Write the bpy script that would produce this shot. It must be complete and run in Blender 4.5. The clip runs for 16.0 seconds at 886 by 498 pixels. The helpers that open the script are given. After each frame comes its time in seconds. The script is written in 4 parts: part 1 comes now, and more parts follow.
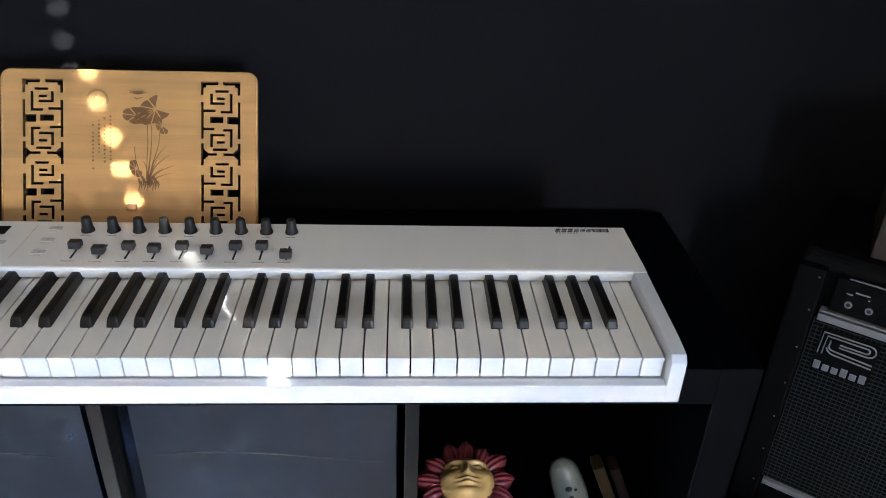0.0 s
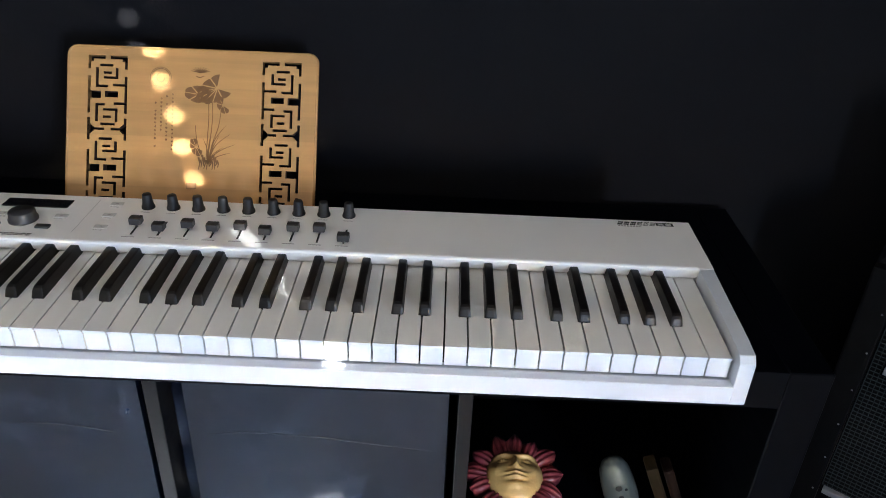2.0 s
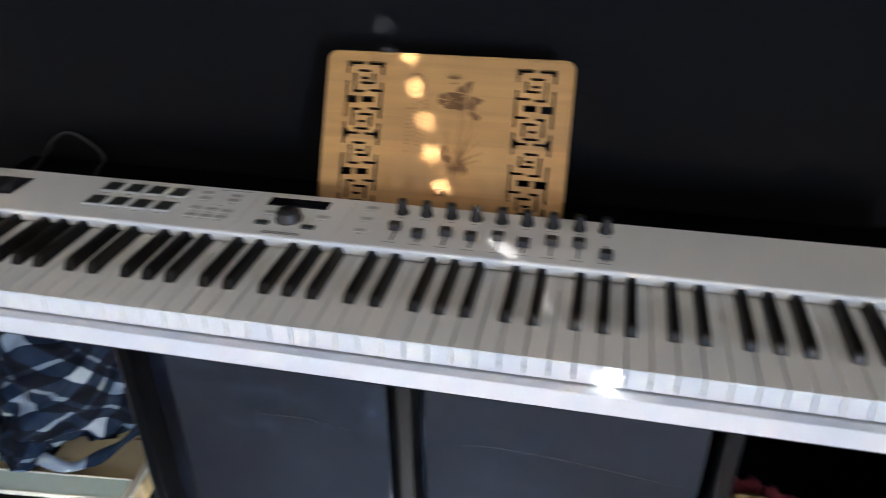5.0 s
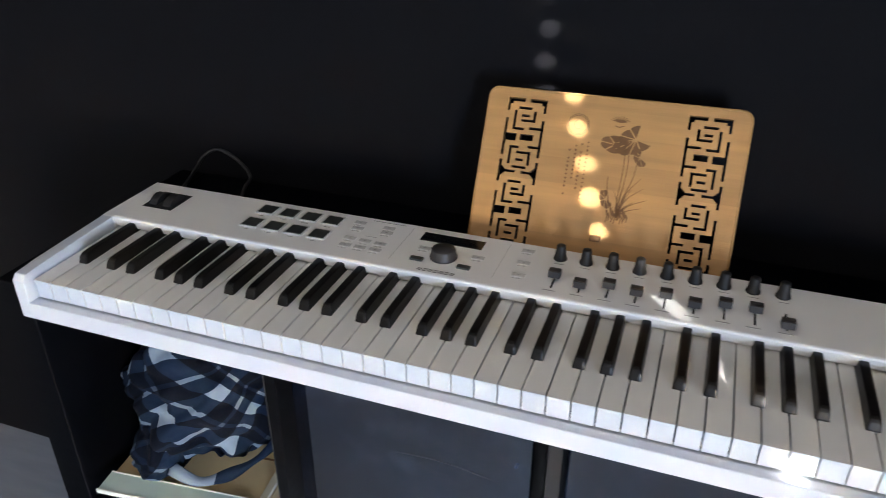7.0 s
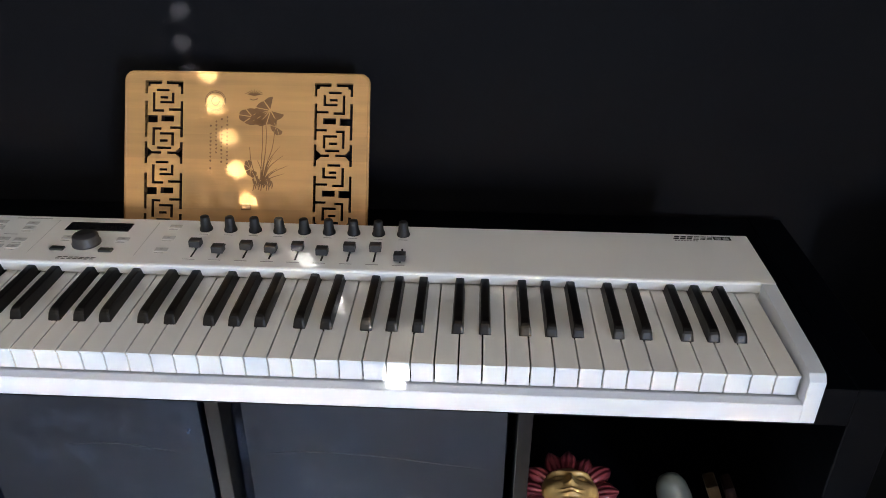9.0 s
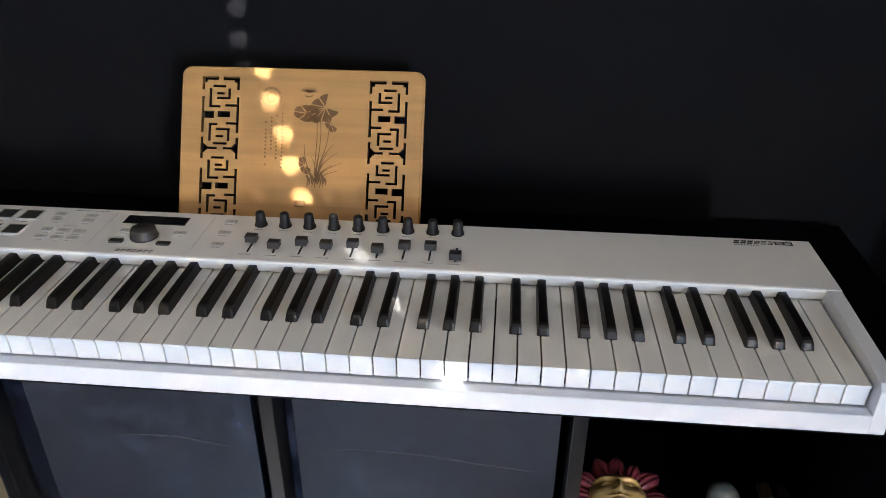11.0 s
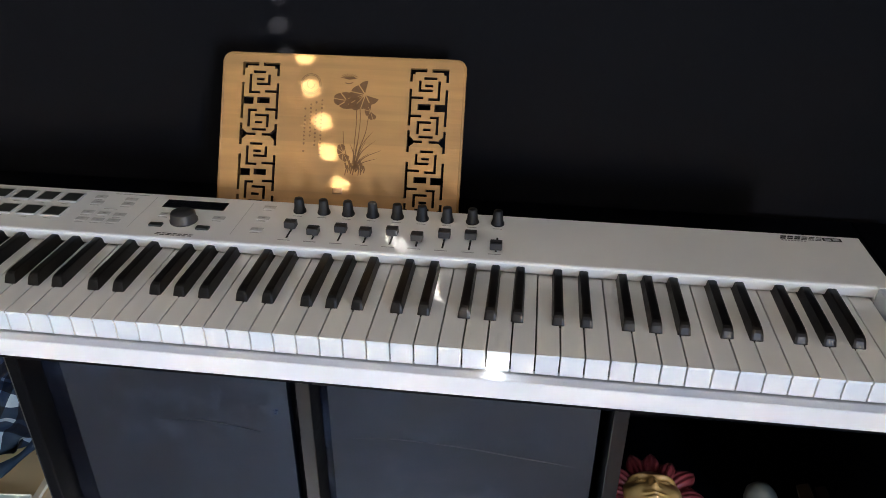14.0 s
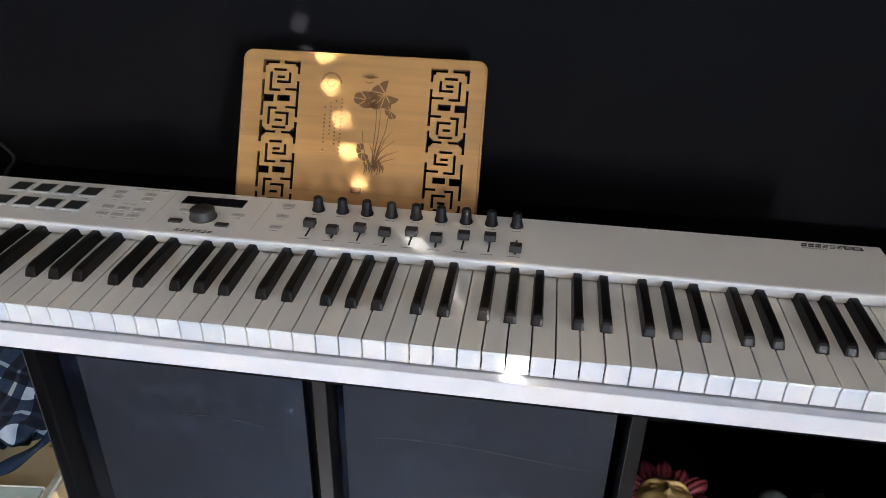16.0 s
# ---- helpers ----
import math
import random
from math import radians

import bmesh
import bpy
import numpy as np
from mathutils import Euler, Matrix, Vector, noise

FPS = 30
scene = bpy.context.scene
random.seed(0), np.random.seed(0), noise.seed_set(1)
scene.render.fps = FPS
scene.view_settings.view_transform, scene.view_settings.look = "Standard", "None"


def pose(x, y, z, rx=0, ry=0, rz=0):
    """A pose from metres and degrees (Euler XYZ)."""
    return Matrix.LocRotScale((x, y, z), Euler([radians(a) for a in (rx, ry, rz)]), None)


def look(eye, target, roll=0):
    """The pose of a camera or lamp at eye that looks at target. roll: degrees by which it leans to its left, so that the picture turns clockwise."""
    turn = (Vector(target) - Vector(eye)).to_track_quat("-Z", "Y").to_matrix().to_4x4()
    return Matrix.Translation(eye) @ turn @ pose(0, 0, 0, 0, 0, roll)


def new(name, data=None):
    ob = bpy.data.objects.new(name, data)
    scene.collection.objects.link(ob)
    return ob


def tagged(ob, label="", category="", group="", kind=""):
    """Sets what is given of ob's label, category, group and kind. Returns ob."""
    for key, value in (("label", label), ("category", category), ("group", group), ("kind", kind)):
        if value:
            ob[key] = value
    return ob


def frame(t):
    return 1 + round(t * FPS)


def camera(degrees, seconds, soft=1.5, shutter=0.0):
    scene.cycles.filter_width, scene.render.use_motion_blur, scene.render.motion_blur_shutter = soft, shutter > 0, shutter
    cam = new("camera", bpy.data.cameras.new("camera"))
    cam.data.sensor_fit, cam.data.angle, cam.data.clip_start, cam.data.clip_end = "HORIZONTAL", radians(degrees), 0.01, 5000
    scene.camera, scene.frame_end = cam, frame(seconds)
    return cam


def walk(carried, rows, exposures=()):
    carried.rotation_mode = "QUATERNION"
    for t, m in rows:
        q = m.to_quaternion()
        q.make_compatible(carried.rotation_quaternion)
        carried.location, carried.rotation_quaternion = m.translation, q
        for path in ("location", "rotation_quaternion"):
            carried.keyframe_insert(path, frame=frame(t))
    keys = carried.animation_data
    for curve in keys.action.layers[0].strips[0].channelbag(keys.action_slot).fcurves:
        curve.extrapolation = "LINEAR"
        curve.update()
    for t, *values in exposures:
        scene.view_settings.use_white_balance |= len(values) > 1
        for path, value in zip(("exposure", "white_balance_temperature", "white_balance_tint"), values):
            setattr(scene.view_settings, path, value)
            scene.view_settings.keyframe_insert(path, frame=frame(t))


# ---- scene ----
cam = camera(60.6, 16.0, soft=0.88, shutter=0.5)
PATH = [
    (0, (0.34, -0.603, 1.325), (0.456, 1.136, 0.344), 2.4),
    (0.5, (0.337, -0.609, 1.331), (0.428, 1.142, 0.368), 2.6),
    (1, (0.329, -0.598, 1.323), (0.358, 1.148, 0.347), 1.7),
    (1.5, (0.328, -0.592, 1.314), (0.339, 1.144, 0.321), 1.5),
    (2, (0.322, -0.59, 1.312), (0.327, 1.139, 0.308), 2.6),
    (2.5, (0.327, -0.586, 1.299), (0.338, 1.126, 0.265), 1.5),
    (3, (0.326, -0.588, 1.305), (0.352, 1.133, 0.287), 1.7),
    (3.5, (0.324, -0.593, 1.308), (0.347, 1.131, 0.296), 1.4),
    (4, (0.321, -0.593, 1.309), (0.335, 1.126, 0.287), 1.2),
    (4.5, (0.286, -0.584, 1.305), (0.136, 1.13, 0.287), -0.4),
    (5, (0.191, -0.567, 1.306), (-0.186, 1.12, 0.3), -0.6),
    (5.2, (0.145, -0.565, 1.302), (-0.324, 1.109, 0.312), -0.3),
    (5.6, (0.088, -0.556, 1.305), (-0.495, 1.075, 0.322), -0.1),
    (6.2, (0.066, -0.551, 1.311), (-0.560, 1.065, 0.337), 0.0),
    (6.8, (0.084, -0.550, 1.317), (-0.525, 1.083, 0.351), 0.1),
    (7.3, (0.125, -0.552, 1.321), (-0.398, 1.116, 0.355), 0.1),
    (7.5, (0.152, -0.547, 1.32), (-0.279, 1.133, 0.334), 0.3),
    (8, (0.239, -0.571, 1.323), (0.02, 1.164, 0.352), 0.6),
    (8.2, (0.266, -0.579, 1.322), (0.127, 1.157, 0.338), 0.7),
    (8.5, (0.292, -0.584, 1.321), (0.215, 1.150, 0.335), 0.6),
    (9.1, (0.292, -0.586, 1.320), (0.215, 1.148, 0.340), 0.4),
    (9.8, (0.262, -0.586, 1.319), (0.118, 1.152, 0.345), 0.3),
    (10.5, (0.255, -0.585, 1.318), (0.098, 1.156, 0.346), 0.3),
    (11, (0.261, -0.584, 1.314), (0.109, 1.152, 0.334), 0.3),
    (11.5, (0.257, -0.584, 1.31), (0.102, 1.147, 0.321), 0.7),
    (12, (0.251, -0.586, 1.306), (0.08, 1.133, 0.299), 0.7),
    (12.5, (0.241, -0.586, 1.304), (0.054, 1.134, 0.301), 1.3),
    (13, (0.23, -0.582, 1.305), (0.005, 1.14, 0.312), 0.8),
    (13.5, (0.229, -0.582, 1.306), (0.015, 1.141, 0.313), 1.3),
    (14, (0.239, -0.582, 1.302), (0.032, 1.144, 0.313), 0.5),
    (14.5, (0.236, -0.582, 1.303), (0.032, 1.144, 0.314), 1.0),
    (15, (0.242, -0.581, 1.307), (0.044, 1.143, 0.312), 0.6),
    (15.5, (0.231, -0.582, 1.308), (0.018, 1.145, 0.323), 1.1),
    (16, (0.224, -0.581, 1.304), (0.001, 1.141, 0.311), 1.3),
]
walk(cam, [(t, look(eye, target, roll)) for t, eye, target, roll in PATH],
     exposures=[(t, 6.15 + d, kelvin, tint) for t, d, kelvin, tint in (
         (0, 0.28, 6200, 9), (0.5, 0.38, 6350, 9), (1, 0.34, 6300, 9), (1.5, 0.29, 6250, 9), (2, 0.20, 6200, 9), (2.5, -0.06, 6150, 9), (3, 0.04, 6200, 9),
         (4, 0.04, 6300, 10), (5, -0.10, 6300, 10), (5.2, -0.14, 6300, 10), (7.5, 0.09, 6400, 10), (10.5, 0.10, 6500, 10), (12, 0.00, 6500, 10), (16, -0.06, 6550, 11))])

# ---- light ----
SUN_WAY = Vector((-0.600, 0.800, -0.252)).normalized()      # the way the sunlight travels
world = bpy.data.worlds.new("sky")
scene.world = world
world.use_nodes = True
wn = world.node_tree
sky = wn.nodes.new("ShaderNodeTexSky")
sky.sky_type = "NISHITA"
sky.sun_disc = False
sky.sun_elevation = math.asin(-SUN_WAY.z)
sky.sun_rotation = math.atan2(-SUN_WAY.x, -SUN_WAY.y)
wn.links.new(sky.outputs[0], wn.nodes["Background"].inputs[0])
wn.nodes["Background"].inputs[1].default_value = 0.05

sun = new("sun", bpy.data.lights.new("sun", "SUN"))
sun.data.energy = 4.4
sun.data.angle = radians(0.5)
sun.data.color = (1.0, 0.98, 0.94)
sun.rotation_euler = SUN_WAY.to_track_quat("-Z", "Y").to_euler()

WALL_Y = 0.455                       # face of the dark wall behind the shelf
X0, X1, SOUTH, TOP = -2.2, 1.40, -3.5, 2.5
WIN = (-2.90, -1.20, 0.5405, 2.12)     # window opening in the east wall: y0, y1, z0, z1
GAP = (-2.204, -1.76, 1.00)          # between these y the blind is raised to this height
win_light = new("window_light", bpy.data.lights.new("window_light", "AREA"))
win_light.data.shape = "RECTANGLE"
win_light.data.size, win_light.data.size_y = 0.90, 0.70
win_light.data.energy = 1.33
win_light.data.color = (0.555, 0.710, 1.0)
win_light.matrix_world = look((X1 - 0.02, -2.38, 1.10), (0.0, -2.38, 1.10))


# ---- materials ----
def material(name, color, rough=0.5, metal=0.0, spread=0.12, scale=30.0, bump=0.0, fine=300.0, coat=0.0, stretch=(1, 1, 1), rough_var=0.1, spec=0.5):
    m = bpy.data.materials.new(name)
    m.use_nodes = True
    nt = m.node_tree
    b = nt.nodes["Principled BSDF"]
    tc = nt.nodes.new("ShaderNodeTexCoord")
    mp = nt.nodes.new("ShaderNodeMapping")
    mp.inputs["Scale"].default_value = stretch
    nt.links.new(tc.outputs["Object"], mp.inputs[0])
    n1 = nt.nodes.new("ShaderNodeTexNoise")
    n1.inputs["Scale"].default_value = scale
    n1.inputs["Detail"].default_value = 6
    nt.links.new(mp.outputs[0], n1.inputs["Vector"])
    n2 = nt.nodes.new("ShaderNodeTexNoise")
    n2.inputs["Scale"].default_value = fine
    n2.inputs["Detail"].default_value = 3
    nt.links.new(mp.outputs[0], n2.inputs["Vector"])
    ramp = nt.nodes.new("ShaderNodeMix")
    ramp.data_type = "RGBA"
    ramp.inputs[6].default_value = (*[max(0, c * (1 - spread)) for c in color], 1)
    ramp.inputs[7].default_value = (*[min(1, c * (1 + spread)) for c in color], 1)
    nt.links.new(n1.outputs[0], ramp.inputs[0])
    nt.links.new(ramp.outputs[2], b.inputs["Base Color"])
    mr = nt.nodes.new("ShaderNodeMapRange")
    mr.inputs[3].default_value = max(0.02, rough - rough_var)
    mr.inputs[4].default_value = min(1, rough + rough_var)
    nt.links.new(n1.outputs[0], mr.inputs[0])
    nt.links.new(mr.outputs[0], b.inputs["Roughness"])
    b.inputs["Metallic"].default_value = metal
    b.inputs["Coat Weight"].default_value = coat
    b.inputs["Coat Roughness"].default_value = 0.12
    b.inputs["Specular IOR Level"].default_value = spec
    if bump:
        bp = nt.nodes.new("ShaderNodeBump")
        bp.inputs["Strength"].default_value = bump
        bp.inputs["Distance"].default_value = 0.001
        nt.links.new(n2.outputs[0], bp.inputs["Height"])
        nt.links.new(bp.outputs[0], b.inputs["Normal"])
    return m


def bamboo_material():
    m = material("bamboo", (0.455, 0.243, 0.082), 0.46, spread=0.28, scale=9, bump=0.15, fine=60, stretch=(0.6, 9, 3))
    nt = m.node_tree
    b = nt.nodes["Principled BSDF"]
    tc = nt.nodes.new("ShaderNodeTexCoord")
    sep = nt.nodes.new("ShaderNodeSeparateXYZ")
    nt.links.new(tc.outputs["Object"], sep.inputs[0])
    mul = nt.nodes.new("ShaderNodeMath")
    mul.operation = "MULTIPLY"
    mul.inputs[1].default_value = 1 / 0.034
    nt.links.new(sep.outputs[1], mul.inputs[0])
    fl = nt.nodes.new("ShaderNodeMath")
    fl.operation = "FLOOR"
    nt.links.new(mul.outputs[0], fl.inputs[0])
    wnz = nt.nodes.new("ShaderNodeTexWhiteNoise")
    wnz.noise_dimensions = "1D"
    nt.links.new(fl.outputs[0], wnz.inputs["W"])
    hsv = nt.nodes.new("ShaderNodeHueSaturation")
    mr = nt.nodes.new("ShaderNodeMapRange")
    mr.inputs[3].default_value, mr.inputs[4].default_value = 0.90, 1.08
    nt.links.new(wnz.outputs[0], mr.inputs[0])
    nt.links.new(mr.outputs[0], hsv.inputs["Value"])
    old = b.inputs["Base Color"].links[0].from_socket
    nt.links.new(old, hsv.inputs["Color"])
    nt.links.new(hsv.outputs[0], b.inputs["Base Color"])
    return m


def door_material():
    """Dark glossy lacquer with wiped smudges and long fine scratches."""
    m = material("dark_lacquer", (0.0009, 0.0016, 0.0046), 0.40, spread=0.3, scale=7, rough_var=0.10, spec=0.08, bump=0.02, fine=40, coat=0.85)
    nt = m.node_tree
    b = nt.nodes["Principled BSDF"]
    tc = nt.nodes.new("ShaderNodeTexCoord")
    n = nt.nodes.new("ShaderNodeTexNoise")
    n.inputs["Scale"].default_value = 34
    n.inputs["Detail"].default_value = 5
    n.inputs["Roughness"].default_value = 0.68
    nt.links.new(tc.outputs["Object"], n.inputs["Vector"])
    mr = nt.nodes.new("ShaderNodeMapRange")
    mr.inputs[1].default_value, mr.inputs[2].default_value = 0.45, 0.85
    mr.inputs[3].default_value, mr.inputs[4].default_value = 0.0, 0.46
    n.inputs["Distortion"].default_value = 0.0
    nt.links.new(n.outputs[0], mr.inputs[0])
    big = nt.nodes.new("ShaderNodeTexNoise")
    big.inputs["Scale"].default_value = 5
    nt.links.new(tc.outputs["Object"], big.inputs["Vector"])
    bg = nt.nodes.new("ShaderNodeMapRange")
    bg.inputs[1].default_value, bg.inputs[2].default_value = 0.38, 0.75
    nt.links.new(big.outputs[0], bg.inputs[0])
    wiped = nt.nodes.new("ShaderNodeMath")
    wiped.operation = "MULTIPLY"
    nt.links.new(mr.outputs[0], wiped.inputs[0])
    nt.links.new(bg.outputs[0], wiped.inputs[1])
    mx = nt.nodes.new("ShaderNodeMix")
    mx.data_type = "RGBA"
    mx.inputs[7].default_value = (0.30, 0.33, 0.40, 1)
    nt.links.new(wiped.outputs[0], mx.inputs[0])
    nt.links.new(b.inputs["Base Color"].links[0].from_socket, mx.inputs[6])
    nt.links.new(mx.outputs[2], b.inputs["Base Color"])
    b.inputs["Coat Roughness"].default_value = 0.06
    b.inputs["Coat IOR"].default_value = 2.15
    b.inputs["Specular Tint"].default_value = (0.52, 0.68, 1.0, 1)
    b.inputs["Coat Tint"].default_value = (0.51, 0.71, 1.0, 1)
    return m


def plaid_material():
    m = bpy.data.materials.new("plaid_flannel")
    m.use_nodes = True
    nt = m.node_tree
    b = nt.nodes["Principled BSDF"]
    b.inputs["Roughness"].default_value = 0.95
    b.inputs["Specular IOR Level"].default_value = 0.1
    uv = nt.nodes.new("ShaderNodeUVMap")
    uv.uv_map = "cloth"
    sep = nt.nodes.new("ShaderNodeSeparateXYZ")
    nt.links.new(uv.outputs[0], sep.inputs[0])

    def op(kind, a, c=None):
        q = nt.nodes.new("ShaderNodeMath")
        q.operation = kind
        for k, v in enumerate((a, c)):
            if v is None:
                continue
            if isinstance(v, (int, float)):
                q.inputs[k].default_value = v
            else:
                nt.links.new(v, q.inputs[k])
        return q.outputs[0]

    bands = []
    for k in (0, 1):
        f = op("FRACT", op("MULTIPLY", sep.outputs[k], 1 / 0.060))
        wide = op("LESS_THAN", f, 0.34)
        thin = op("MULTIPLY", op("GREATER_THAN", f, 0.66), op("LESS_THAN", f, 0.74))
        bands.append(op("MAXIMUM", wide, op("MULTIPLY", thin, 0.6)))
    mixv = op("MULTIPLY", op("ADD", bands[0], bands[1]), 0.5)
    cr = nt.nodes.new("ShaderNodeValToRGB")
    cr.color_ramp.elements[0].color = (0.003, 0.005, 0.012, 1)
    cr.color_ramp.elements[1].color = (0.26, 0.33, 0.43, 1)
    e = cr.color_ramp.elements.new(0.5)
    e.color = (0.010, 0.021, 0.045, 1)
    nt.links.new(mixv, cr.inputs[0])
    n = nt.nodes.new("ShaderNodeTexNoise")
    n.inputs["Scale"].default_value = 260
    mx = nt.nodes.new("ShaderNodeMix")
    mx.data_type = "RGBA"
    mx.blend_type = "MULTIPLY"
    mx.inputs[0].default_value = 0.35
    nt.links.new(cr.outputs[0], mx.inputs[6])
    nt.links.new(n.outputs[0], mx.inputs[7])
    nt.links.new(mx.outputs[2], b.inputs["Base Color"])
    bp = nt.nodes.new("ShaderNodeBump")
    bp.inputs["Strength"].default_value = 0.3
    bp.inputs["Distance"].default_value = 0.001
    nt.links.new(n.outputs[0], bp.inputs["Height"])
    nt.links.new(bp.outputs[0], b.inputs["Normal"])
    return m


M_WALL = material("dark_wall_paint", (0.0057, 0.0057, 0.0072), 0.72, spread=0.18, scale=3, bump=0.25, fine=220, spec=0.09)
M_ROOM = material("warm_plaster", (0.75, 0.625, 0.48), 0.85, spread=0.06, scale=4, bump=0.1, fine=150)
M_CEIL = material("ceiling_paint", (0.96, 0.785, 0.58), 0.9, spread=0.03, scale=4)
M_FLOOR = material("pale_floor", (0.22, 0.24, 0.28), 0.35, spread=0.18, scale=6, stretch=(1, 8, 1), bump=0.05, fine=60)
M_SHELF = material("black_brown_veneer", (0.0011, 0.0014, 0.0025), 0.5, spread=0.25, scale=14, stretch=(1, 1, 6), bump=0.1, fine=120, spec=0.06)
M_EDGE = material("veneer_edge", (0.0062, 0.0053, 0.0056), 0.45, spread=0.2, scale=30, spec=0.25)
M_DOOR = door_material()
M_BODY = material("white_painted_metal", (0.88, 0.87, 0.86), 0.42, spread=0.02, scale=12, bump=0.06, fine=900)
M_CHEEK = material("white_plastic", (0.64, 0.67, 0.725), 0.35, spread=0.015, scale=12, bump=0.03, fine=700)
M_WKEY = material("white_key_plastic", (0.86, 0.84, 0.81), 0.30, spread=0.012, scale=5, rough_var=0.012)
M_BKEY = material("black_key_plastic", (0.0055, 0.0038, 0.0030), 0.40, spread=0.2, scale=60, bump=0.05, fine=800, spec=0.28)
M_RUBBER = material("dark_rubber", (0.0100, 0.0088, 0.0082), 0.6, spread=0.2, scale=80, bump=0.1, fine=900)
M_PAD = material("pad_rubber", (0.034, 0.037, 0.033), 0.5, spread=0.25, scale=60)
M_CAP = material("fader_cap_plastic", (0.034, 0.031, 0.031), 0.45, spread=0.15, scale=120)
M_BTN = material("pale_button", (0.56, 0.55, 0.54), 0.55, spread=0.03, scale=60)
M_INK = material("dark_print", (0.03, 0.028, 0.028), 0.6, spread=0.1, scale=60)
M_PALEINK = material("grey_print", (0.36, 0.35, 0.34), 0.6, spread=0.1, scale=60)
M_GLASS = material("display_glass", (0.008, 0.008, 0.010), 0.12, spread=0.1, scale=20, rough_var=0.03)
M_SLOT = material("slot_black", (0.008, 0.008, 0.008), 0.8, spread=0.1, scale=20)
M_BAMBOO = bamboo_material()
M_BURN = material("burnt_engraving", (0.175, 0.082, 0.026), 0.7, spread=0.35, scale=160)
M_CUT = material("scorched_cut", (0.040, 0.014, 0.006), 0.8, spread=0.3, scale=90)
M_GOLD = material("gold_paint", (0.62, 0.40, 0.15), 0.36, metal=0.1, spread=0.25, scale=28, bump=0.2, fine=180)
M_PETAL = material("rose_glaze", (0.24, 0.042, 0.052), 0.34, spread=0.7, scale=60, bump=0.5, fine=140, rough_var=0.08, spec=0.55)
M_BLUE = material("blue_glaze", (0.03, 0.20, 0.38), 0.35, spread=0.3, scale=30)
M_CERAMIC = material("pale_ceramic", (0.105, 0.115, 0.10), 0.45, spread=0.15, scale=20, bump=0.1, fine=90, coat=0.03)
M_BOOK = material("brown_board", (0.020, 0.0115, 0.0048), 0.7, spread=0.45, scale=14, stretch=(6, 6, 1), bump=0.2, fine=90, spec=0.12)
M_BOOK2 = material("dark_brown_board", (0.0085, 0.0034, 0.0020), 0.7, spread=0.3, scale=14, stretch=(6, 6, 1), spec=0.1)
M_CARD = material("cardboard", (0.60, 0.46, 0.26), 0.85, spread=0.12, scale=12, bump=0.15, fine=120)
M_CARDRIM = material("pale_card_edge", (0.74, 0.72, 0.62), 0.8, spread=0.08, scale=40)
M_CARDGREEN = material("pale_green_card", (0.52, 0.62, 0.56), 0.7, spread=0.1, scale=20)
M_PLAID = plaid_material()
M_TOLEX = material("black_tolex", (0.0012, 0.0012, 0.0014), 0.6, spread=0.25, scale=60, bump=0.5, fine=420, spec=0.12)
M_GRILLE = material("grille_thread", (0.027, 0.031, 0.032), 0.8, spread=0.5, scale=260, spec=0.2)
M_SILVER = material("brushed_silver", (0.24, 0.24, 0.25), 0.4, metal=0.25, spread=0.1, scale=40, stretch=(1, 1, 20))
M_RED = material("red_cloth", (0.105, 0.008, 0.011), 0.95, spread=0.3, scale=30, bump=0.3, fine=300)
M_BROWN = material("aged_brown_wood", (0.028, 0.014, 0.007), 0.6, spread=0.3, scale=10, stretch=(8, 8, 1), bump=0.2, fine=80)
M_CABLE = material("cable_sheath", (0.030, 0.029, 0.029), 0.5, spread=0.2, scale=60)
M_PALE_EDGE = material("pale_edge_strip", (0.022, 0.019, 0.017), 0.6, spread=0.5, scale=60)
M_SCRATCH = material("pale_scratch", (0.014, 0.017, 0.023), 0.7, spread=0.4, scale=60)
M_SLAT = material("blind_slat", (0.70, 0.68, 0.64), 0.5, spread=0.04, scale=30)
M_FRAME = material("window_paint", (0.75, 0.74, 0.72), 0.45, spread=0.04, scale=20)


# ---- mesh helpers ----
def mesh_of(bm, name):
    me = bpy.data.meshes.new(name)
    bmesh.ops.recalc_face_normals(bm, faces=bm.faces)
    bm.to_mesh(me)
    bm.free()
    return me


def part(name, bm, mat, parent=None, label="", at=None, smooth=False):
    me = mesh_of(bm, name) if isinstance(bm, bmesh.types.BMesh) else bm
    if mat and not me.materials:
        me.materials.append(mat)
    if smooth:
        for p in me.polygons:
            p.use_smooth = True
    ob = new(name, me)
    if parent:
        ob.parent = parent
    if at is not None:
        ob.matrix_basis = at if isinstance(at, Matrix) else Matrix.Translation(at)
    if label:
        ob["label"] = label
    return ob


def thing(name, label, category, group="", kind="", at=None):
    ob = new(name)
    ob.empty_display_size = 0.05
    if at is not None:
        ob.matrix_basis = at if isinstance(at, Matrix) else Matrix.Translation(at)
    return tagged(ob, label, category, group, kind)


def add_box(bm, x0, x1, y0, y1, z0, z1, bevel=0.0, seg=1):
    vs = [bm.verts.new((x, y, z)) for x in (x0, x1) for y in (y0, y1) for z in (z0, z1)]
    fs = [bm.faces.new([vs[i] for i in f]) for f in ((0, 1, 3, 2), (4, 6, 7, 5), (0, 4, 5, 1), (2, 3, 7, 6), (0, 2, 6, 4), (1, 5, 7, 3))]
    if bevel:
        es = list({e for f in fs for e in f.edges})
        bmesh.ops.bevel(bm, geom=es, offset=bevel, segments=seg, affect="EDGES", profile=0.6)
    return bm


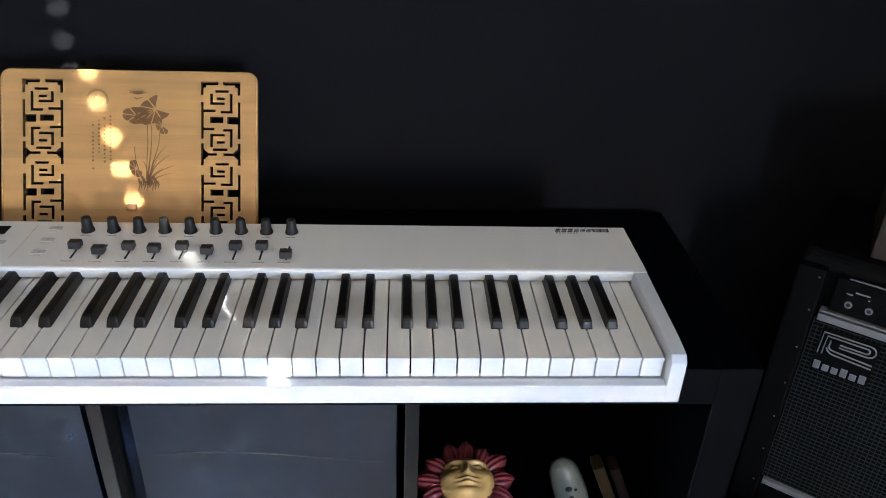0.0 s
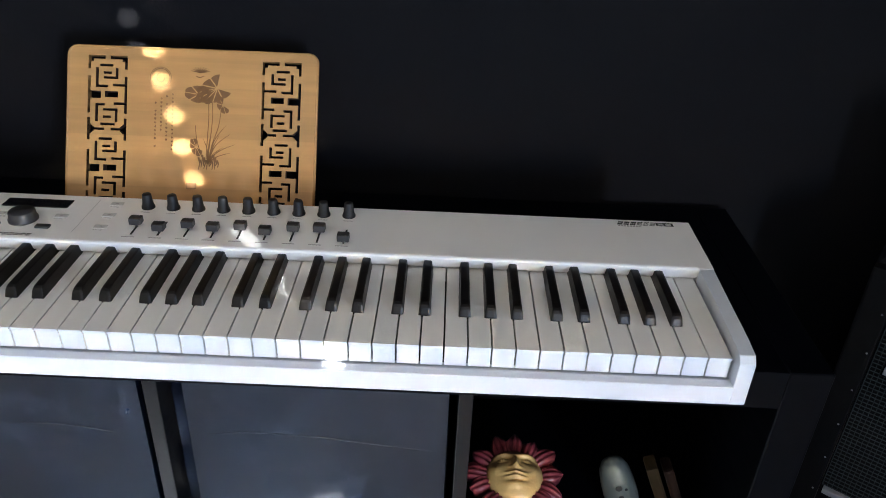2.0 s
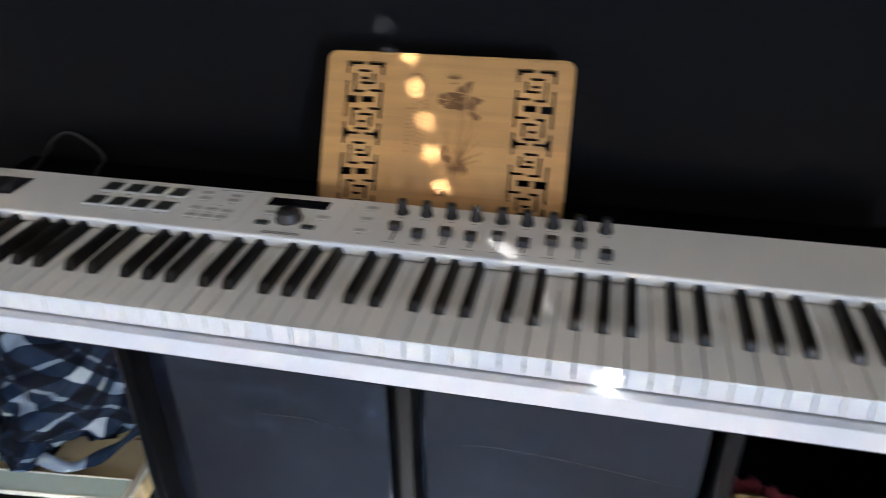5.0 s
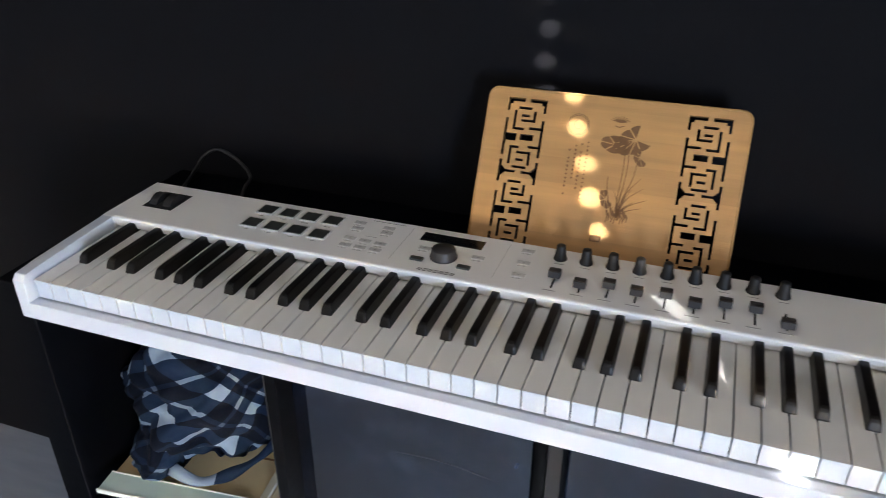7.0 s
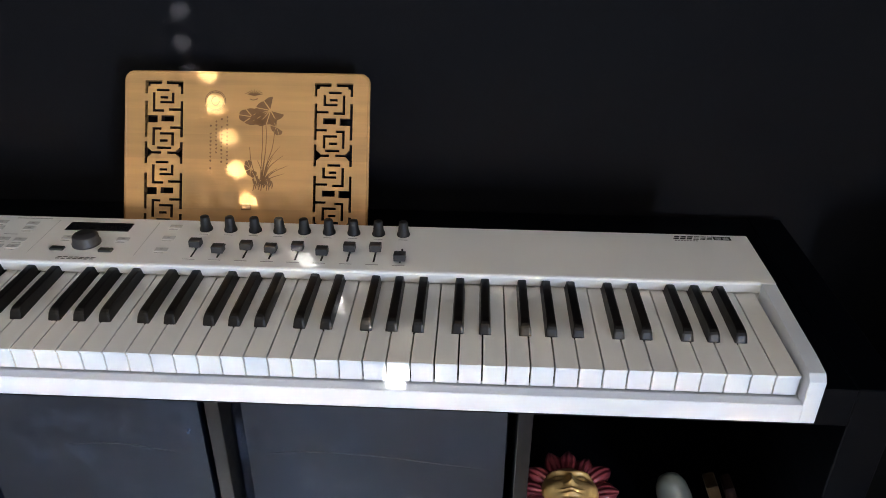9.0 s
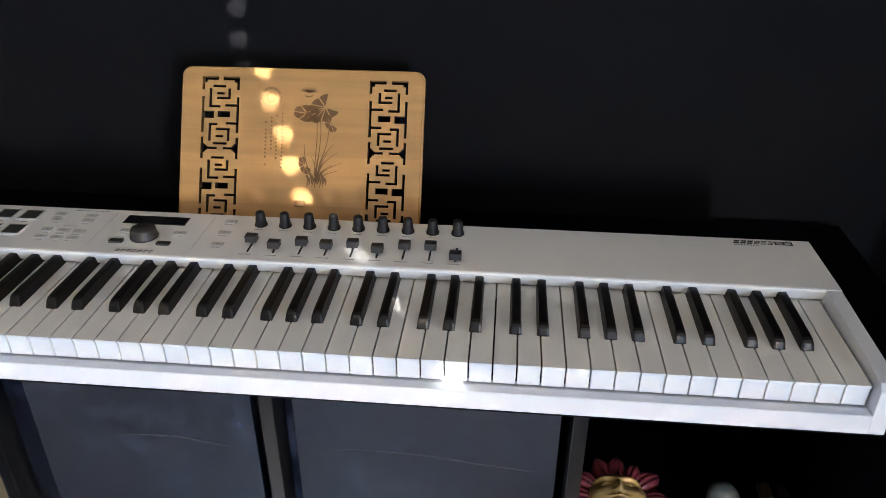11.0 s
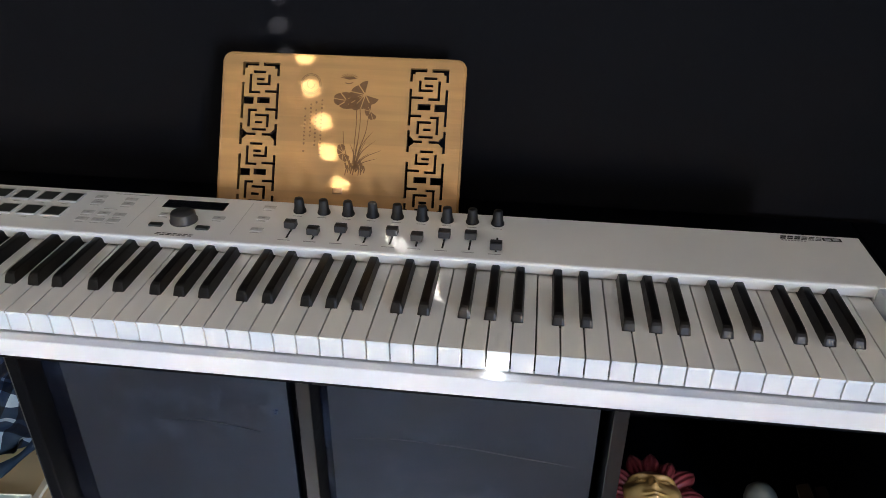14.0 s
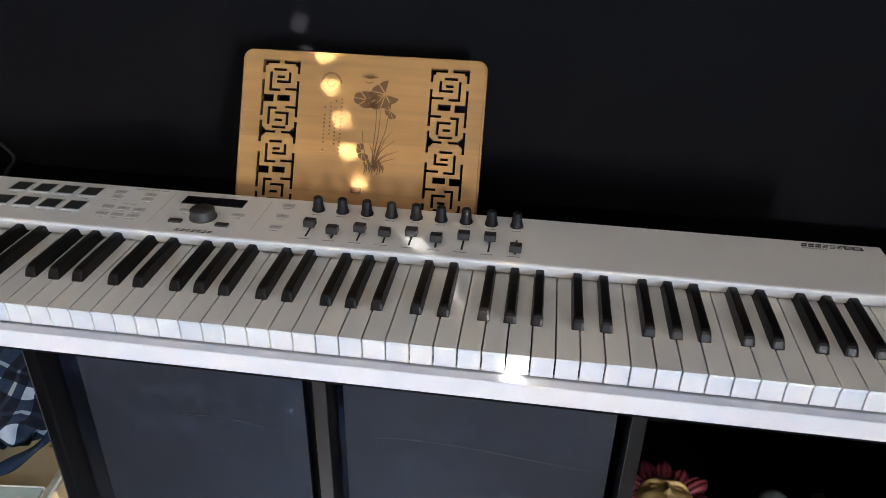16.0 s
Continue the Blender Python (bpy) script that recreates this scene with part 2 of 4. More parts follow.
def box(x0, x1, y0, y1, z0, z1, bevel=0.0, seg=1):
    return add_box(bmesh.new(), x0, x1, y0, y1, z0, z1, bevel, seg)


def add_prism(bm, pts, axis, a, b, bevel=0.0, seg=1):
    """A polygon of 2D points pushed along an axis ('x': points are y, z; 'y': x, z; 'z': x, y)."""
    def p3(p, h):
        return {"x": (h, p[0], p[1]), "y": (p[0], h, p[1]), "z": (p[0], p[1], h)}[axis]
    lo = [bm.verts.new(p3(p, a)) for p in pts]
    hi = [bm.verts.new(p3(p, b)) for p in pts]
    fs = [bm.faces.new(lo), bm.faces.new(hi[::-1])]
    n = len(pts)
    for i in range(n):
        fs.append(bm.faces.new((lo[i], hi[i], hi[(i + 1) % n], lo[(i + 1) % n])))
    if bevel:
        es = list({e for f in fs for e in f.edges})
        bmesh.ops.bevel(bm, geom=es, offset=bevel, segments=seg, affect="EDGES", profile=0.6)
    return bm


def prism(pts, axis, a, b, bevel=0.0, seg=1):
    return add_prism(bmesh.new(), pts, axis, a, b, bevel, seg)


def add_lathe(bm, prof, n=24, at=(0, 0, 0)):
    """A turned body about z from (radius, height) pairs."""
    rings = []
    for r, h in prof:
        if r < 1e-6:
            rings.append([bm.verts.new((at[0], at[1], at[2] + h))])
        else:
            rings.append([bm.verts.new((at[0] + r * math.cos(2 * math.pi * i / n), at[1] + r * math.sin(2 * math.pi * i / n), at[2] + h)) for i in range(n)])
    for a, b in zip(rings, rings[1:]):
        for i in range(n):
            q = [a[i % len(a)], a[(i + 1) % len(a)], b[(i + 1) % len(b)], b[i % len(b)]]
            q = list(dict.fromkeys(q))
            if len(q) > 2:
                bm.faces.new(q)
    return bm


def lathe(prof, n=24, at=(0, 0, 0)):
    return add_lathe(bmesh.new(), prof, n, at)


def add_tube(bm, pts, r, n=8):
    """A round bar along points, closed at both ends; r may be a list."""
    pts = [Vector(p) for p in pts]
    rs = r if isinstance(r, (list, tuple)) else [r] * len(pts)
    rings = []
    for i, p in enumerate(pts):
        d = (pts[min(i + 1, len(pts) - 1)] - pts[max(i - 1, 0)]).normalized()
        q = d.to_track_quat("Z", "Y")
        rings.append([bm.verts.new(p + q @ Vector((rs[i] * math.cos(2 * math.pi * k / n), rs[i] * math.sin(2 * math.pi * k / n), 0))) for k in range(n)])
    for a, b in zip(rings, rings[1:]):
        for k in range(n):
            bm.faces.new((a[k], a[(k + 1) % n], b[(k + 1) % n], b[k]))
    bm.faces.new(rings[0][::-1])
    bm.faces.new(rings[-1])
    return bm


def bezier(p, n=16):
    """Points of a smooth line through the given points."""
    p = [Vector(q) for q in p]
    out = []
    for i in range(len(p) - 1):
        a, b, c, d = p[max(i - 1, 0)], p[i], p[i + 1], p[min(i + 2, len(p) - 1)]
        for k in range(n):
            t = k / n
            out.append(0.5 * ((2 * b) + (c - a) * t + (2 * a - 5 * b + 4 * c - d) * t * t + (3 * b - a - 3 * c + d) * t ** 3))
    out.append(p[-1])
    return out


# ---- the room ----
tagged(part("wall_north", box(X0 - 0.1, X1 + 0.1, WALL_Y, WALL_Y + 0.12, 0, TOP), M_WALL), "matt near-black painted wall behind the keyboard", "wall", kind="structure")
tagged(part("wall_west", box(X0 - 0.12, X0, SOUTH, WALL_Y, 0, TOP), M_ROOM), "plain warm plaster wall", "wall", kind="structure")
tagged(part("wall_south", box(X0 - 0.12, X1 + 0.14, SOUTH - 0.12, SOUTH, 0, TOP), M_ROOM), "plain warm plaster wall", "wall", kind="structure")
bm = bmesh.new()
add_box(bm, X1, X1 + 0.14, SOUTH, WIN[0], 0, TOP)
add_box(bm, X1, X1 + 0.14, WIN[1], WALL_Y, 0, TOP)
add_box(bm, X1, X1 + 0.14, WIN[0], WIN[1], 0, WIN[2])
add_box(bm, X1, X1 + 0.14, WIN[0], WIN[1], WIN[3], TOP)
tagged(part("wall_east", bm, M_ROOM), "plain plaster wall with a tall window", "wall", kind="structure")
tagged(part("floor", box(X0 - 0.1, X1 + 0.14, SOUTH - 0.1, WALL_Y + 0.1, -0.1, 0), M_FLOOR), "pale floor lit by the window", "floor", kind="structure")
tagged(part("ceiling", box(X0 - 0.1, X1 + 0.14, SOUTH - 0.1, WALL_Y + 0.1, TOP, TOP + 0.1), M_CEIL), "plain pale ceiling", "ceiling", kind="structure")
tagged(part("ground", box(X1 + 0.2, 120, -90, 60, -0.3, -0.2), material("outside_ground", (0.2, 0.22, 0.14), 0.9, spread=0.3, scale=0.5)), "plain ground outside the window", "ground", kind="structure")

window = thing("window_1", "tall white framed window with a lowered slatted blind", "window", kind="structure", at=(X1 + 0.10, 0, 0))
for y0, y1, z0, z1 in ((WIN[0], WIN[0] + 0.05, WIN[2], WIN[3]), (WIN[1] - 0.05, WIN[1], WIN[2], WIN[3]), (WIN[0] + 0.05, WIN[1] - 0.05, WIN[2], WIN[2] + 0.02), (WIN[0] + 0.05, WIN[1] - 0.05, WIN[3] - 0.05, WIN[3])):
    part("window_frame", box(-0.03, 0.03, y0, y1, z0, z1, 0.003), M_FRAME, window)

# blind: overlapping closed slats; the upper ones show their cord holes
SLAT, BLIND_X = 0.0433, X1 + 0.015
HOLE_Y = WALL_Y - (BLIND_X + 0.119) / 0.75
HOLE_Z = 1.0480 + 0.252 * 1.25 * (WALL_Y - HOLE_Y)
blind = thing("window_blind", "closed pale slatted blind hanging over the window", "blind", at=(BLIND_X, 0, 0))


def slat_mesh(a, c, hole):
    bm = bmesh.new()
    h, w, r = 0.0250, 0.0015, hole
    if not hole:
        return add_box(bm, -w, w, a, c, -h, h)
    add_box(bm, -w, w, a, HOLE_Y - r, -h, h)
    add_box(bm, -w, w, HOLE_Y + r, c, -h, h)
    add_box(bm, -w, w, HOLE_Y - r, HOLE_Y + r, r, h)
    add_box(bm, -w, w, HOLE_Y - r, HOLE_Y + r, -h, -r)
    return bm


south_plain = mesh_of(slat_mesh(WIN[0] + 0.002, GAP[0], 0), "slat")
mid_plain = mesh_of(slat_mesh(GAP[0], GAP[1], 0), "slat")
north_plain = mesh_of(slat_mesh(GAP[1], WIN[1] - 0.002, 0), "slat")
north_holed = mesh_of(slat_mesh(GAP[1], WIN[1] - 0.002, 0.0042), "slat")
north_large = mesh_of(slat_mesh(GAP[1], WIN[1] - 0.002, 0.0064), "slat")
north_small = mesh_of(slat_mesh(GAP[1], WIN[1] - 0.002, 0.0035), "slat")
for k in range(-50, 12):
    z = HOLE_Z + k * SLAT
    if WIN[2] - 0.03 < z < WIN[3] - 0.02:
        low = z < 0.80
        for me in (None if low else south_plain, mid_plain if z > GAP[2] else None, north_holed if k > -5.5 else north_small if k > -7.5 else north_large if k > -8.5 else north_plain):
            if me:
                part("slat", me, M_SLAT, blind, at=pose(0.0035 * (k % 2), 0, z))

# added sheet, out of view, that cuts the slanting edge of the floor's sun patch
part("sun_patch_mask", prism([(WIN[0] + 0.002, 0.520), (-2.080, 0.520), (-2.138, 0.5515), (-2.753, 0.800), (WIN[0] + 0.002, 0.800)], "x", -0.002, 0.002), M_SLAT, blind, "unseen slanted sheet added to shape the sun patch")

# ---- the cube shelf ----
SY0, SY1, STOP = 0.050, 0.440, 0.806
SXL, SXR = -0.741, 0.749
CELL_TOP, CELL_FLOOR = 0.756, 0.421
DIV = (-0.342, 0.006, 0.357)
shelf = thing("cube_shelf", "black-brown veneered cube shelf unit under the keyboard", "shelf", at=(0, 0, 0))
part("top_board", box(SXL + 0.0492, SXR - 0.0492, SY0 - 0.0005, SY1, CELL_TOP, STOP, 0.0008), M_SHELF, shelf)
part("bottom_board", box(SXL + 0.0495, SXR - 0.0495, SY0, SY1, 0.0, 0.05, 0.0015), M_SHELF, shelf)
for x0, x1 in ((SXL, SXL + 0.049), (SXR - 0.049, SXR)):
    part("side_board", box(x0, x1, SY0 - 0.001, SY1, 0.0, STOP + 0.0005, 0.0015), M_SHELF, shelf)
part("middle_board", box(SXL + 0.049, SXR - 0.049, SY0 + 0.002, SY1 - 0.012, CELL_FLOOR - 0.016, CELL_FLOOR, 0.001), M_SHELF, shelf)
for x in DIV:
    for z0, z1 in ((CELL_FLOOR, CELL_TOP), (0.05, CELL_FLOOR - 0.016)):
        d = part("divider", box(x - 0.008, x + 0.008, SY0 + 0.0035, SY1 - 0.012, z0, z1), M_SHELF, shelf)
        if x == DIV[0]:
            part("edge_band", box(x - 0.0066, x + 0.008, SY0 + 0.002, SY0 + 0.0033, z0, z1, 0.0005), M_SHELF, d, "black edge band")
            # thin paler strip along the left front edge of the first divider
            part("pale_edge_strip", box(x - 0.008, x - 0.0068, SY0 + 0.002, SY0 + 0.0033, z0, z1, 0.0003), M_PALE_EDGE, d, "thin pale edge strip")
        else:
            part("edge_band", box(x - 0.008, x + 0.008, SY0 + 0.002, SY0 + 0.0033, z0, z1, 0.0005), M_EDGE, d, "paler brown edge band")
part("back_panel", box(SXL + 0.049, SXR - 0.049, SY1 - 0.010, SY1 - 0.002, 0.05, CELL_TOP), M_SHELF, shelf)


def insert_door(x0, x1, label, gap=0.002):
    d = thing("cabinet_door", label, "cabinet door", "door inserts of the shelf", at=(0, 0, 0))
    for z0, z1 in ((CELL_FLOOR + 0.004, CELL_TOP - 0.004),):
        part("door_panel", box(x0 + 0.001, x1 - gap, SY0 + 0.035, SY0 + 0.051, z0, z1, 0.002, 2), M_DOOR, d)
        part("insert_body", box(x0 + 0.010, x1 - 0.010, SY0 + 0.053, SY1 - 0.014, z0, z1), M_SHELF, d)
    return d


insert_door(DIV[0] + 0.008, DIV[1] - 0.008, "glossy dark blue-black door set into the shelf", 0.023)
scratched = insert_door(DIV[1] + 0.008, DIV[2] - 0.008, "glossy dark door with a long pale scratch", 0.008)

# ---- the keyboard ----
KEY, KX, KZ = 0.0235, 26 * 0.0235, 0.860       # white key pitch, half width of the keys, height of the key tops
PZ, PY0, PY1, HALF = 0.877, 0.144, 0.253, 0.629  # control panel
piano = thing("keyboard", "long white stage keyboard with weighted keys on the shelf", "keyboard", at=(0, 0, STOP))
piano_down = Matrix.Translation((0, 0, -STOP))


def kpart(name, bm, mat, label="", parent=None, smooth=False, at=None):
    """A part of the keyboard given in room coordinates."""
    ob = part(name, bm, mat, parent or piano, label, smooth=smooth)
    ob.matrix_basis = (piano_down if parent is None else Matrix()) @ (at if at is not None else Matrix())
    return ob


kpart("bottom_pan", box(-HALF + 0.003, HALF - 0.003, 0.004, PY1 - 0.004, 0.8105, 0.834, 0.003), M_BODY)
kpart("control_panel", prism([(PY0 - 0.001, 0.8632), (PY0 + 0.006, 0.8625), (PY0 + 0.006, 0.834), (PY1, 0.834), (PY1, PZ - 0.002), (PY1 - 0.002, PZ), (PY0 + 0.0005, PZ), (PY0 - 0.0022, PZ - 0.0008), (PY0 - 0.0034, PZ - 0.0026)], "x", -HALF + 0.0165, HALF - 0.0165), M_BODY, "white painted control panel")
cheek = [(-0.012, 0.8125), (0.004, 0.8105), (PY0 - 0.0036, 0.8105), (PY0 - 0.0036, PZ - 0.0004), (0.02, 0.8715), (-0.006, 0.8695), (-0.012, 0.8625)]
for s in (-1, 1):
    a, c = sorted((s * HALF, s * (HALF - 0.016)))
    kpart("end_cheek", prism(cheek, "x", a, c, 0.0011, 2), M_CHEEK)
    kpart("panel_end", prism([(PY0 - 0.0034, 0.8105), (PY1, 0.8105), (PY1, PZ - 0.002), (PY1 - 0.002, PZ), (PY0 - 0.0034, PZ)], "x", *sorted((s * HALF, s * (HALF - 0.0165)))), M_BODY)
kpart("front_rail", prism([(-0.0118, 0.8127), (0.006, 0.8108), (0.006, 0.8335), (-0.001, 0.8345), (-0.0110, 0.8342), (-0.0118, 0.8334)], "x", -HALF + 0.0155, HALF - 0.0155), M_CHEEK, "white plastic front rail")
kpart("key_bed", box(-KX - 0.001, KX + 0.001, 0.0075, PY0 + 0.004, 0.8345, 0.8405), M_SLOT)
for x in (-0.56, 0.56):
    for y in (0.09, 0.225):
        kpart("rubber_foot", lathe([(0.0, 0.806), (0.011, 0.806), (0.012, 0.807), (0.012, 0.811), (0.0, 0.811)], 16, (x, y, 0)), M_RUBBER)


def white_key_mesh():
    """A white key: long top with a slightly overhanging front edge and a flat front."""
    w = 0.01092
    bm = prism([(0.0012, 0.8362), (0.147, 0.8405), (0.147, KZ), (0.0, KZ), (-0.0006, KZ - 0.0022), (0.0012, KZ - 0.0032)], "x", -w, w)
    bmesh.ops.recalc_face_normals(bm, faces=bm.faces)
    # front faces coloured duller and bluer in place of softer, bluer window light
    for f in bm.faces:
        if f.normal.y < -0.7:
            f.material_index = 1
    return mesh_of(bm, "white_key")


def black_key_mesh():
    """A black key: narrow top, sloping sides and a scooped sloping front."""
    prof = ((0.0503, KZ - 0.003, 0.0063), (0.0506, KZ + 0.0006, 0.0063), (0.0530, KZ + 0.0070, 0.0056), (0.0548, KZ + 0.0096, 0.0050), (0.0578, KZ + 0.0112, 0.0046), (0.066, KZ + 0.0117, 0.0045), (0.1475, KZ + 0.0112, 0.0045))
    bm = bmesh.new()
    rows = []
    for y, z, w in prof:
        rows.append([bm.verts.new((-w, y, z)), bm.verts.new((-w * 0.6, y - 0.0004, z + 0.0006)), bm.verts.new((w * 0.6, y - 0.0004, z + 0.0006)), bm.verts.new((w, y, z))])
    for a, c in zip(rows, rows[1:]):
        for i in range(3):
            bm.faces.new((a[i], a[i + 1], c[i + 1], c[i]))
    # sides and back
    back = [bm.verts.new((s * 0.0062, 0.1475, KZ - 0.003)) for s in (-1, 1)]
    left = [r[0] for r in rows]
    right = [r[3] for r in rows]
    bm.faces.new(left + [back[0]])
    bm.faces.new(right[::-1] + [back[1]])
    bm.faces.new((rows[-1][0], rows[-1][1], rows[-1][2], rows[-1][3], back[1], back[0]))
    return mesh_of(bm, "black_key")


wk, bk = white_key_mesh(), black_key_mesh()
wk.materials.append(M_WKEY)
# second slot: the toned-down white that dims the lit key fronts
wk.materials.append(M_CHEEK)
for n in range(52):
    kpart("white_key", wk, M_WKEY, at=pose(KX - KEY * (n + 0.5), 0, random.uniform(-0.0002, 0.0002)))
for n in range(1, 52):
    k = n % 7
    shift = {2: 0.0038, 3: 0.0, 4: -0.0032, 6: 0.0024, 0: -0.0022}.get(k)
    if shift is not None:
        kpart("black_key", bk, M_BKEY, at=pose(KX - KEY * n + shift, 0, random.uniform(-0.0002, 0.0002)))

# knobs, faders, pads, screen
knob_me = mesh_of(lathe([(0.0, 0.0), (0.0080, 0.0), (0.0080, 0.0018), (0.0066, 0.0050), (0.0054, 0.0172), (0.0048, 0.0182), (0.0, 0.0184)], 24), "knob")
cap_bm = prism([(-0.0058, 0.004), (0.0058, 0.004), (0.0052, 0.0125), (0.0015, 0.0112), (-0.0015, 0.0112), (-0.0052, 0.0125)], "x", -0.0068, 0.0068, 0.0006, 1)
add_box(cap_bm, -0.001, 0.001, -0.002, 0.002, -0.002, 0.0045)
cap_me = mesh_of(cap_bm, "fader_cap")
caps = (0.181, 0.169, 0.179, 0.174, 0.180, 0.171, 0.182, 0.183, 0.163)
for k in range(9):
    x = -0.037 + 0.0306 * k
    kpart("knob", knob_me, M_RUBBER, "dark grey rubber knob", at=pose(x, 0.229, PZ, 0, 0, 37 * k), smooth=True)
    xf = -0.0335 + 0.0304 * k
    kpart("fader_slot", box(xf - 0.0011, xf + 0.0011, 0.161, 0.194, PZ - 0.001, PZ + 0.0003), M_SLOT)
    kpart("fader_cap", cap_me, M_CAP, "grey plastic fader cap", at=pose(xf, caps[k], PZ))
    kpart("printed_bar", box(xf - 0.0085, xf + 0.006, 0.1548, 0.1560, PZ - 0.001, PZ + 0.0003), M_PALEINK)
    kpart("printed_bar", box(x - 0.005, x + 0.006, 0.2155, 0.2164, PZ - 0.001, PZ + 0.0003), M_PALEINK)

pad_me = mesh_of(box(-0.0105, 0.0105, -0.0105, 0.0105, 0, 0.0026, 0.0012, 2), "pad")
rim_bm = bmesh.new()
for a in ((-0.0123, 0.0123, 0.0110, 0.0123), (-0.0123, 0.0123, -0.0126, -0.0110), (-0.0123, -0.0110, -0.0110, 0.0110), (0.0110, 0.0123, -0.0110, 0.0110)):
    add_box(rim_bm, *a, 0, 0.0022)
rim_me = mesh_of(rim_bm, "pad_rim")
for j, y in enumerate((0.226, 0.187)):
    for i in range(4):
        x = -0.430 + 0.032 * i
        p = kpart("drum_pad", pad_me, M_PAD, "dark rubber drum pad", at=pose(x, y, PZ - 0.0005))
        part("pad_rim", rim_me, M_BTN, p, "pale translucent pad rim")
        kpart("printed_bar", box(x - 0.005, x + 0.004, y - 0.0180, y - 0.0170, PZ - 0.001, PZ + 0.0003), M_PALEINK)

btn_me = mesh_of(box(-0.0075, 0.0075, -0.0042, 0.0042, -0.001, 0.0006, 0.0003, 1), "button")
for x, y in ((-0.299, 0.234), (-0.258, 0.232), (-0.296, 0.219), (-0.256, 0.219), (-0.294, 0.192), (-0.273, 0.191), (-0.252, 0.190), (-0.292, 0.174), (-0.272, 0.174), (-0.252, 0.174),
             (-0.077, 0.234), (-0.0755, 0.205), (-0.074, 0.176), (-0.197, 0.199), (-0.129, 0.198)):
    b = kpart("button", btn_me, M_BTN, "pale rubber button", at=pose(x, y, PZ))
    part("printed_mark", box(-0.0017, 0.0017, -0.001, 0.001, 0.0003, 0.0008), M_PALEINK, b)
    kpart("printed_bar", box(x - 0.006, x + 0.005, y - 0.0085, y - 0.0077, PZ - 0.001, PZ + 0.0003), M_PALEINK)
for x, y in ((-0.1965, 0.1705), (-0.138, 0.1695)):
    kpart("button", box(x - 0.008, x + 0.008, y - 0.004, y + 0.004, PZ - 0.001, PZ + 0.0024, 0.0009, 2), M_PAD, "dark backlit button")
kpart("printed_bar", box(-0.285, -0.240, 0.2445, 0.2455, PZ - 0.001, PZ + 0.0003), M_PALEINK)
kpart("printed_bar", box(-0.279, -0.262, 0.2025, 0.2033, PZ - 0.001, PZ + 0.0003), M_PALEINK)
for x in (-0.228, -0.101):
    kpart("printed_line", box(x - 0.0003, x + 0.0003, 0.160, 0.243, PZ - 0.001, PZ + 0.0002), M_BTN)
kpart("display", box(-0.211, -0.131, 0.217, 0.238, PZ - 0.001, PZ + 0.0008, 0.0006), M_GLASS, "dark glass display window")
kpart("encoder_knob", lathe([(0.0, 0.0), (0.0165, 0.0), (0.0165, 0.0025), (0.0152, 0.004), (0.0146, 0.0108), (0.0136, 0.0122), (0.0, 0.0125)], 40), M_CAP, "large dark rubber encoder knob", at=pose(-0.168, 0.1855, PZ), smooth=True)
# maker's and model marks as plain shapes
def mark(x, y, w, h, stroke, kind):
    """One plain printed mark: leaning bars one above the other."""
    bm = bmesh.new()
    for f in kind:
        yy = y + f * (h - stroke)
        q = 0.35 * (yy - y)
        add_prism(bm, [(x + q, yy), (x + q + w, yy), (x + q + w + 0.35 * stroke, yy + stroke), (x + q + 0.35 * stroke, yy + stroke)], "z", PZ - 0.001, PZ + 0.0003)
    kpart("printed_mark", bm, M_INK)


for i in range(7):
    mark(-0.1885 + 0.0066 * i, 0.1482, 0.0046, 0.0052, 0.0015, (0, 1) if i % 2 else (0.1, 0.9))
for i in range(6):
    mark(0.5375 + 0.0080 * i, 0.2385, 0.0064, 0.0078, 0.0031 if i < 3 else 0.0013, (0, 1) if i < 3 else (0, 0.5, 1))
kpart("model_block", box(0.5865, 0.6075, 0.2385, 0.2465, PZ - 0.001, PZ + 0.0003), M_INK, "dark printed model block")
for x in (0.5885, 0.5980):
    for y in (0.2400, 0.2428):
        kpart("printed_mark", box(x, x + 0.0070, y, y + 0.0016, PZ, PZ + 0.0005), M_BTN)
for i in range(8):
    kpart("printed_mark", box(0.5385 + 0.0036 * i, 0.5409 + 0.0036 * i, 0.2342, 0.2362, PZ - 0.001, PZ + 0.0003), M_PALEINK)
# pitch and modulation wheels
kpart("wheel_well", box(-0.598, -0.552, 0.180, 0.228, PZ - 0.001, PZ + 0.0004, 0.0003), M_SLOT)
for x in (-0.586, -0.564):
    bm = bmesh.new()
    add_tube(bm, [(x - 0.006, 0.204, PZ - 0.010), (x + 0.006, 0.204, PZ - 0.010)], 0.020, 28)
    kpart("wheel", bm, M_RUBBER, "dark ribbed control wheel")

# ---- the bamboo book stand ----
TW, TL, TT = 0.3370, 0.2550, 0.011
LEAN_BACK = 28.2
stand = thing("book_stand", "bamboo book stand with fretwork bands and engraved lotus", "book stand", at=pose(-0.0101, 0.282, STOP, 90 - LEAN_BACK, 0, 0.8) @ Matrix.Scale(0.964, 4))


def rounded(x0, x1, y0, y1, r, n=6):
    """A rectangle whose two upper corners are round."""
    pts = [(x0, y0), (x1, y0)]
    for cx, a0 in ((x1 - r, 0), (x0 + r, 90)):
        for k in range(n + 1):
            a = radians(a0 + 90 * k / n)
            pts.append((cx + r * math.cos(a), y1 - r + r * math.sin(a)))
    return pts


FRET_TOP = TL - 0.0125                 # upper edge of the fretwork
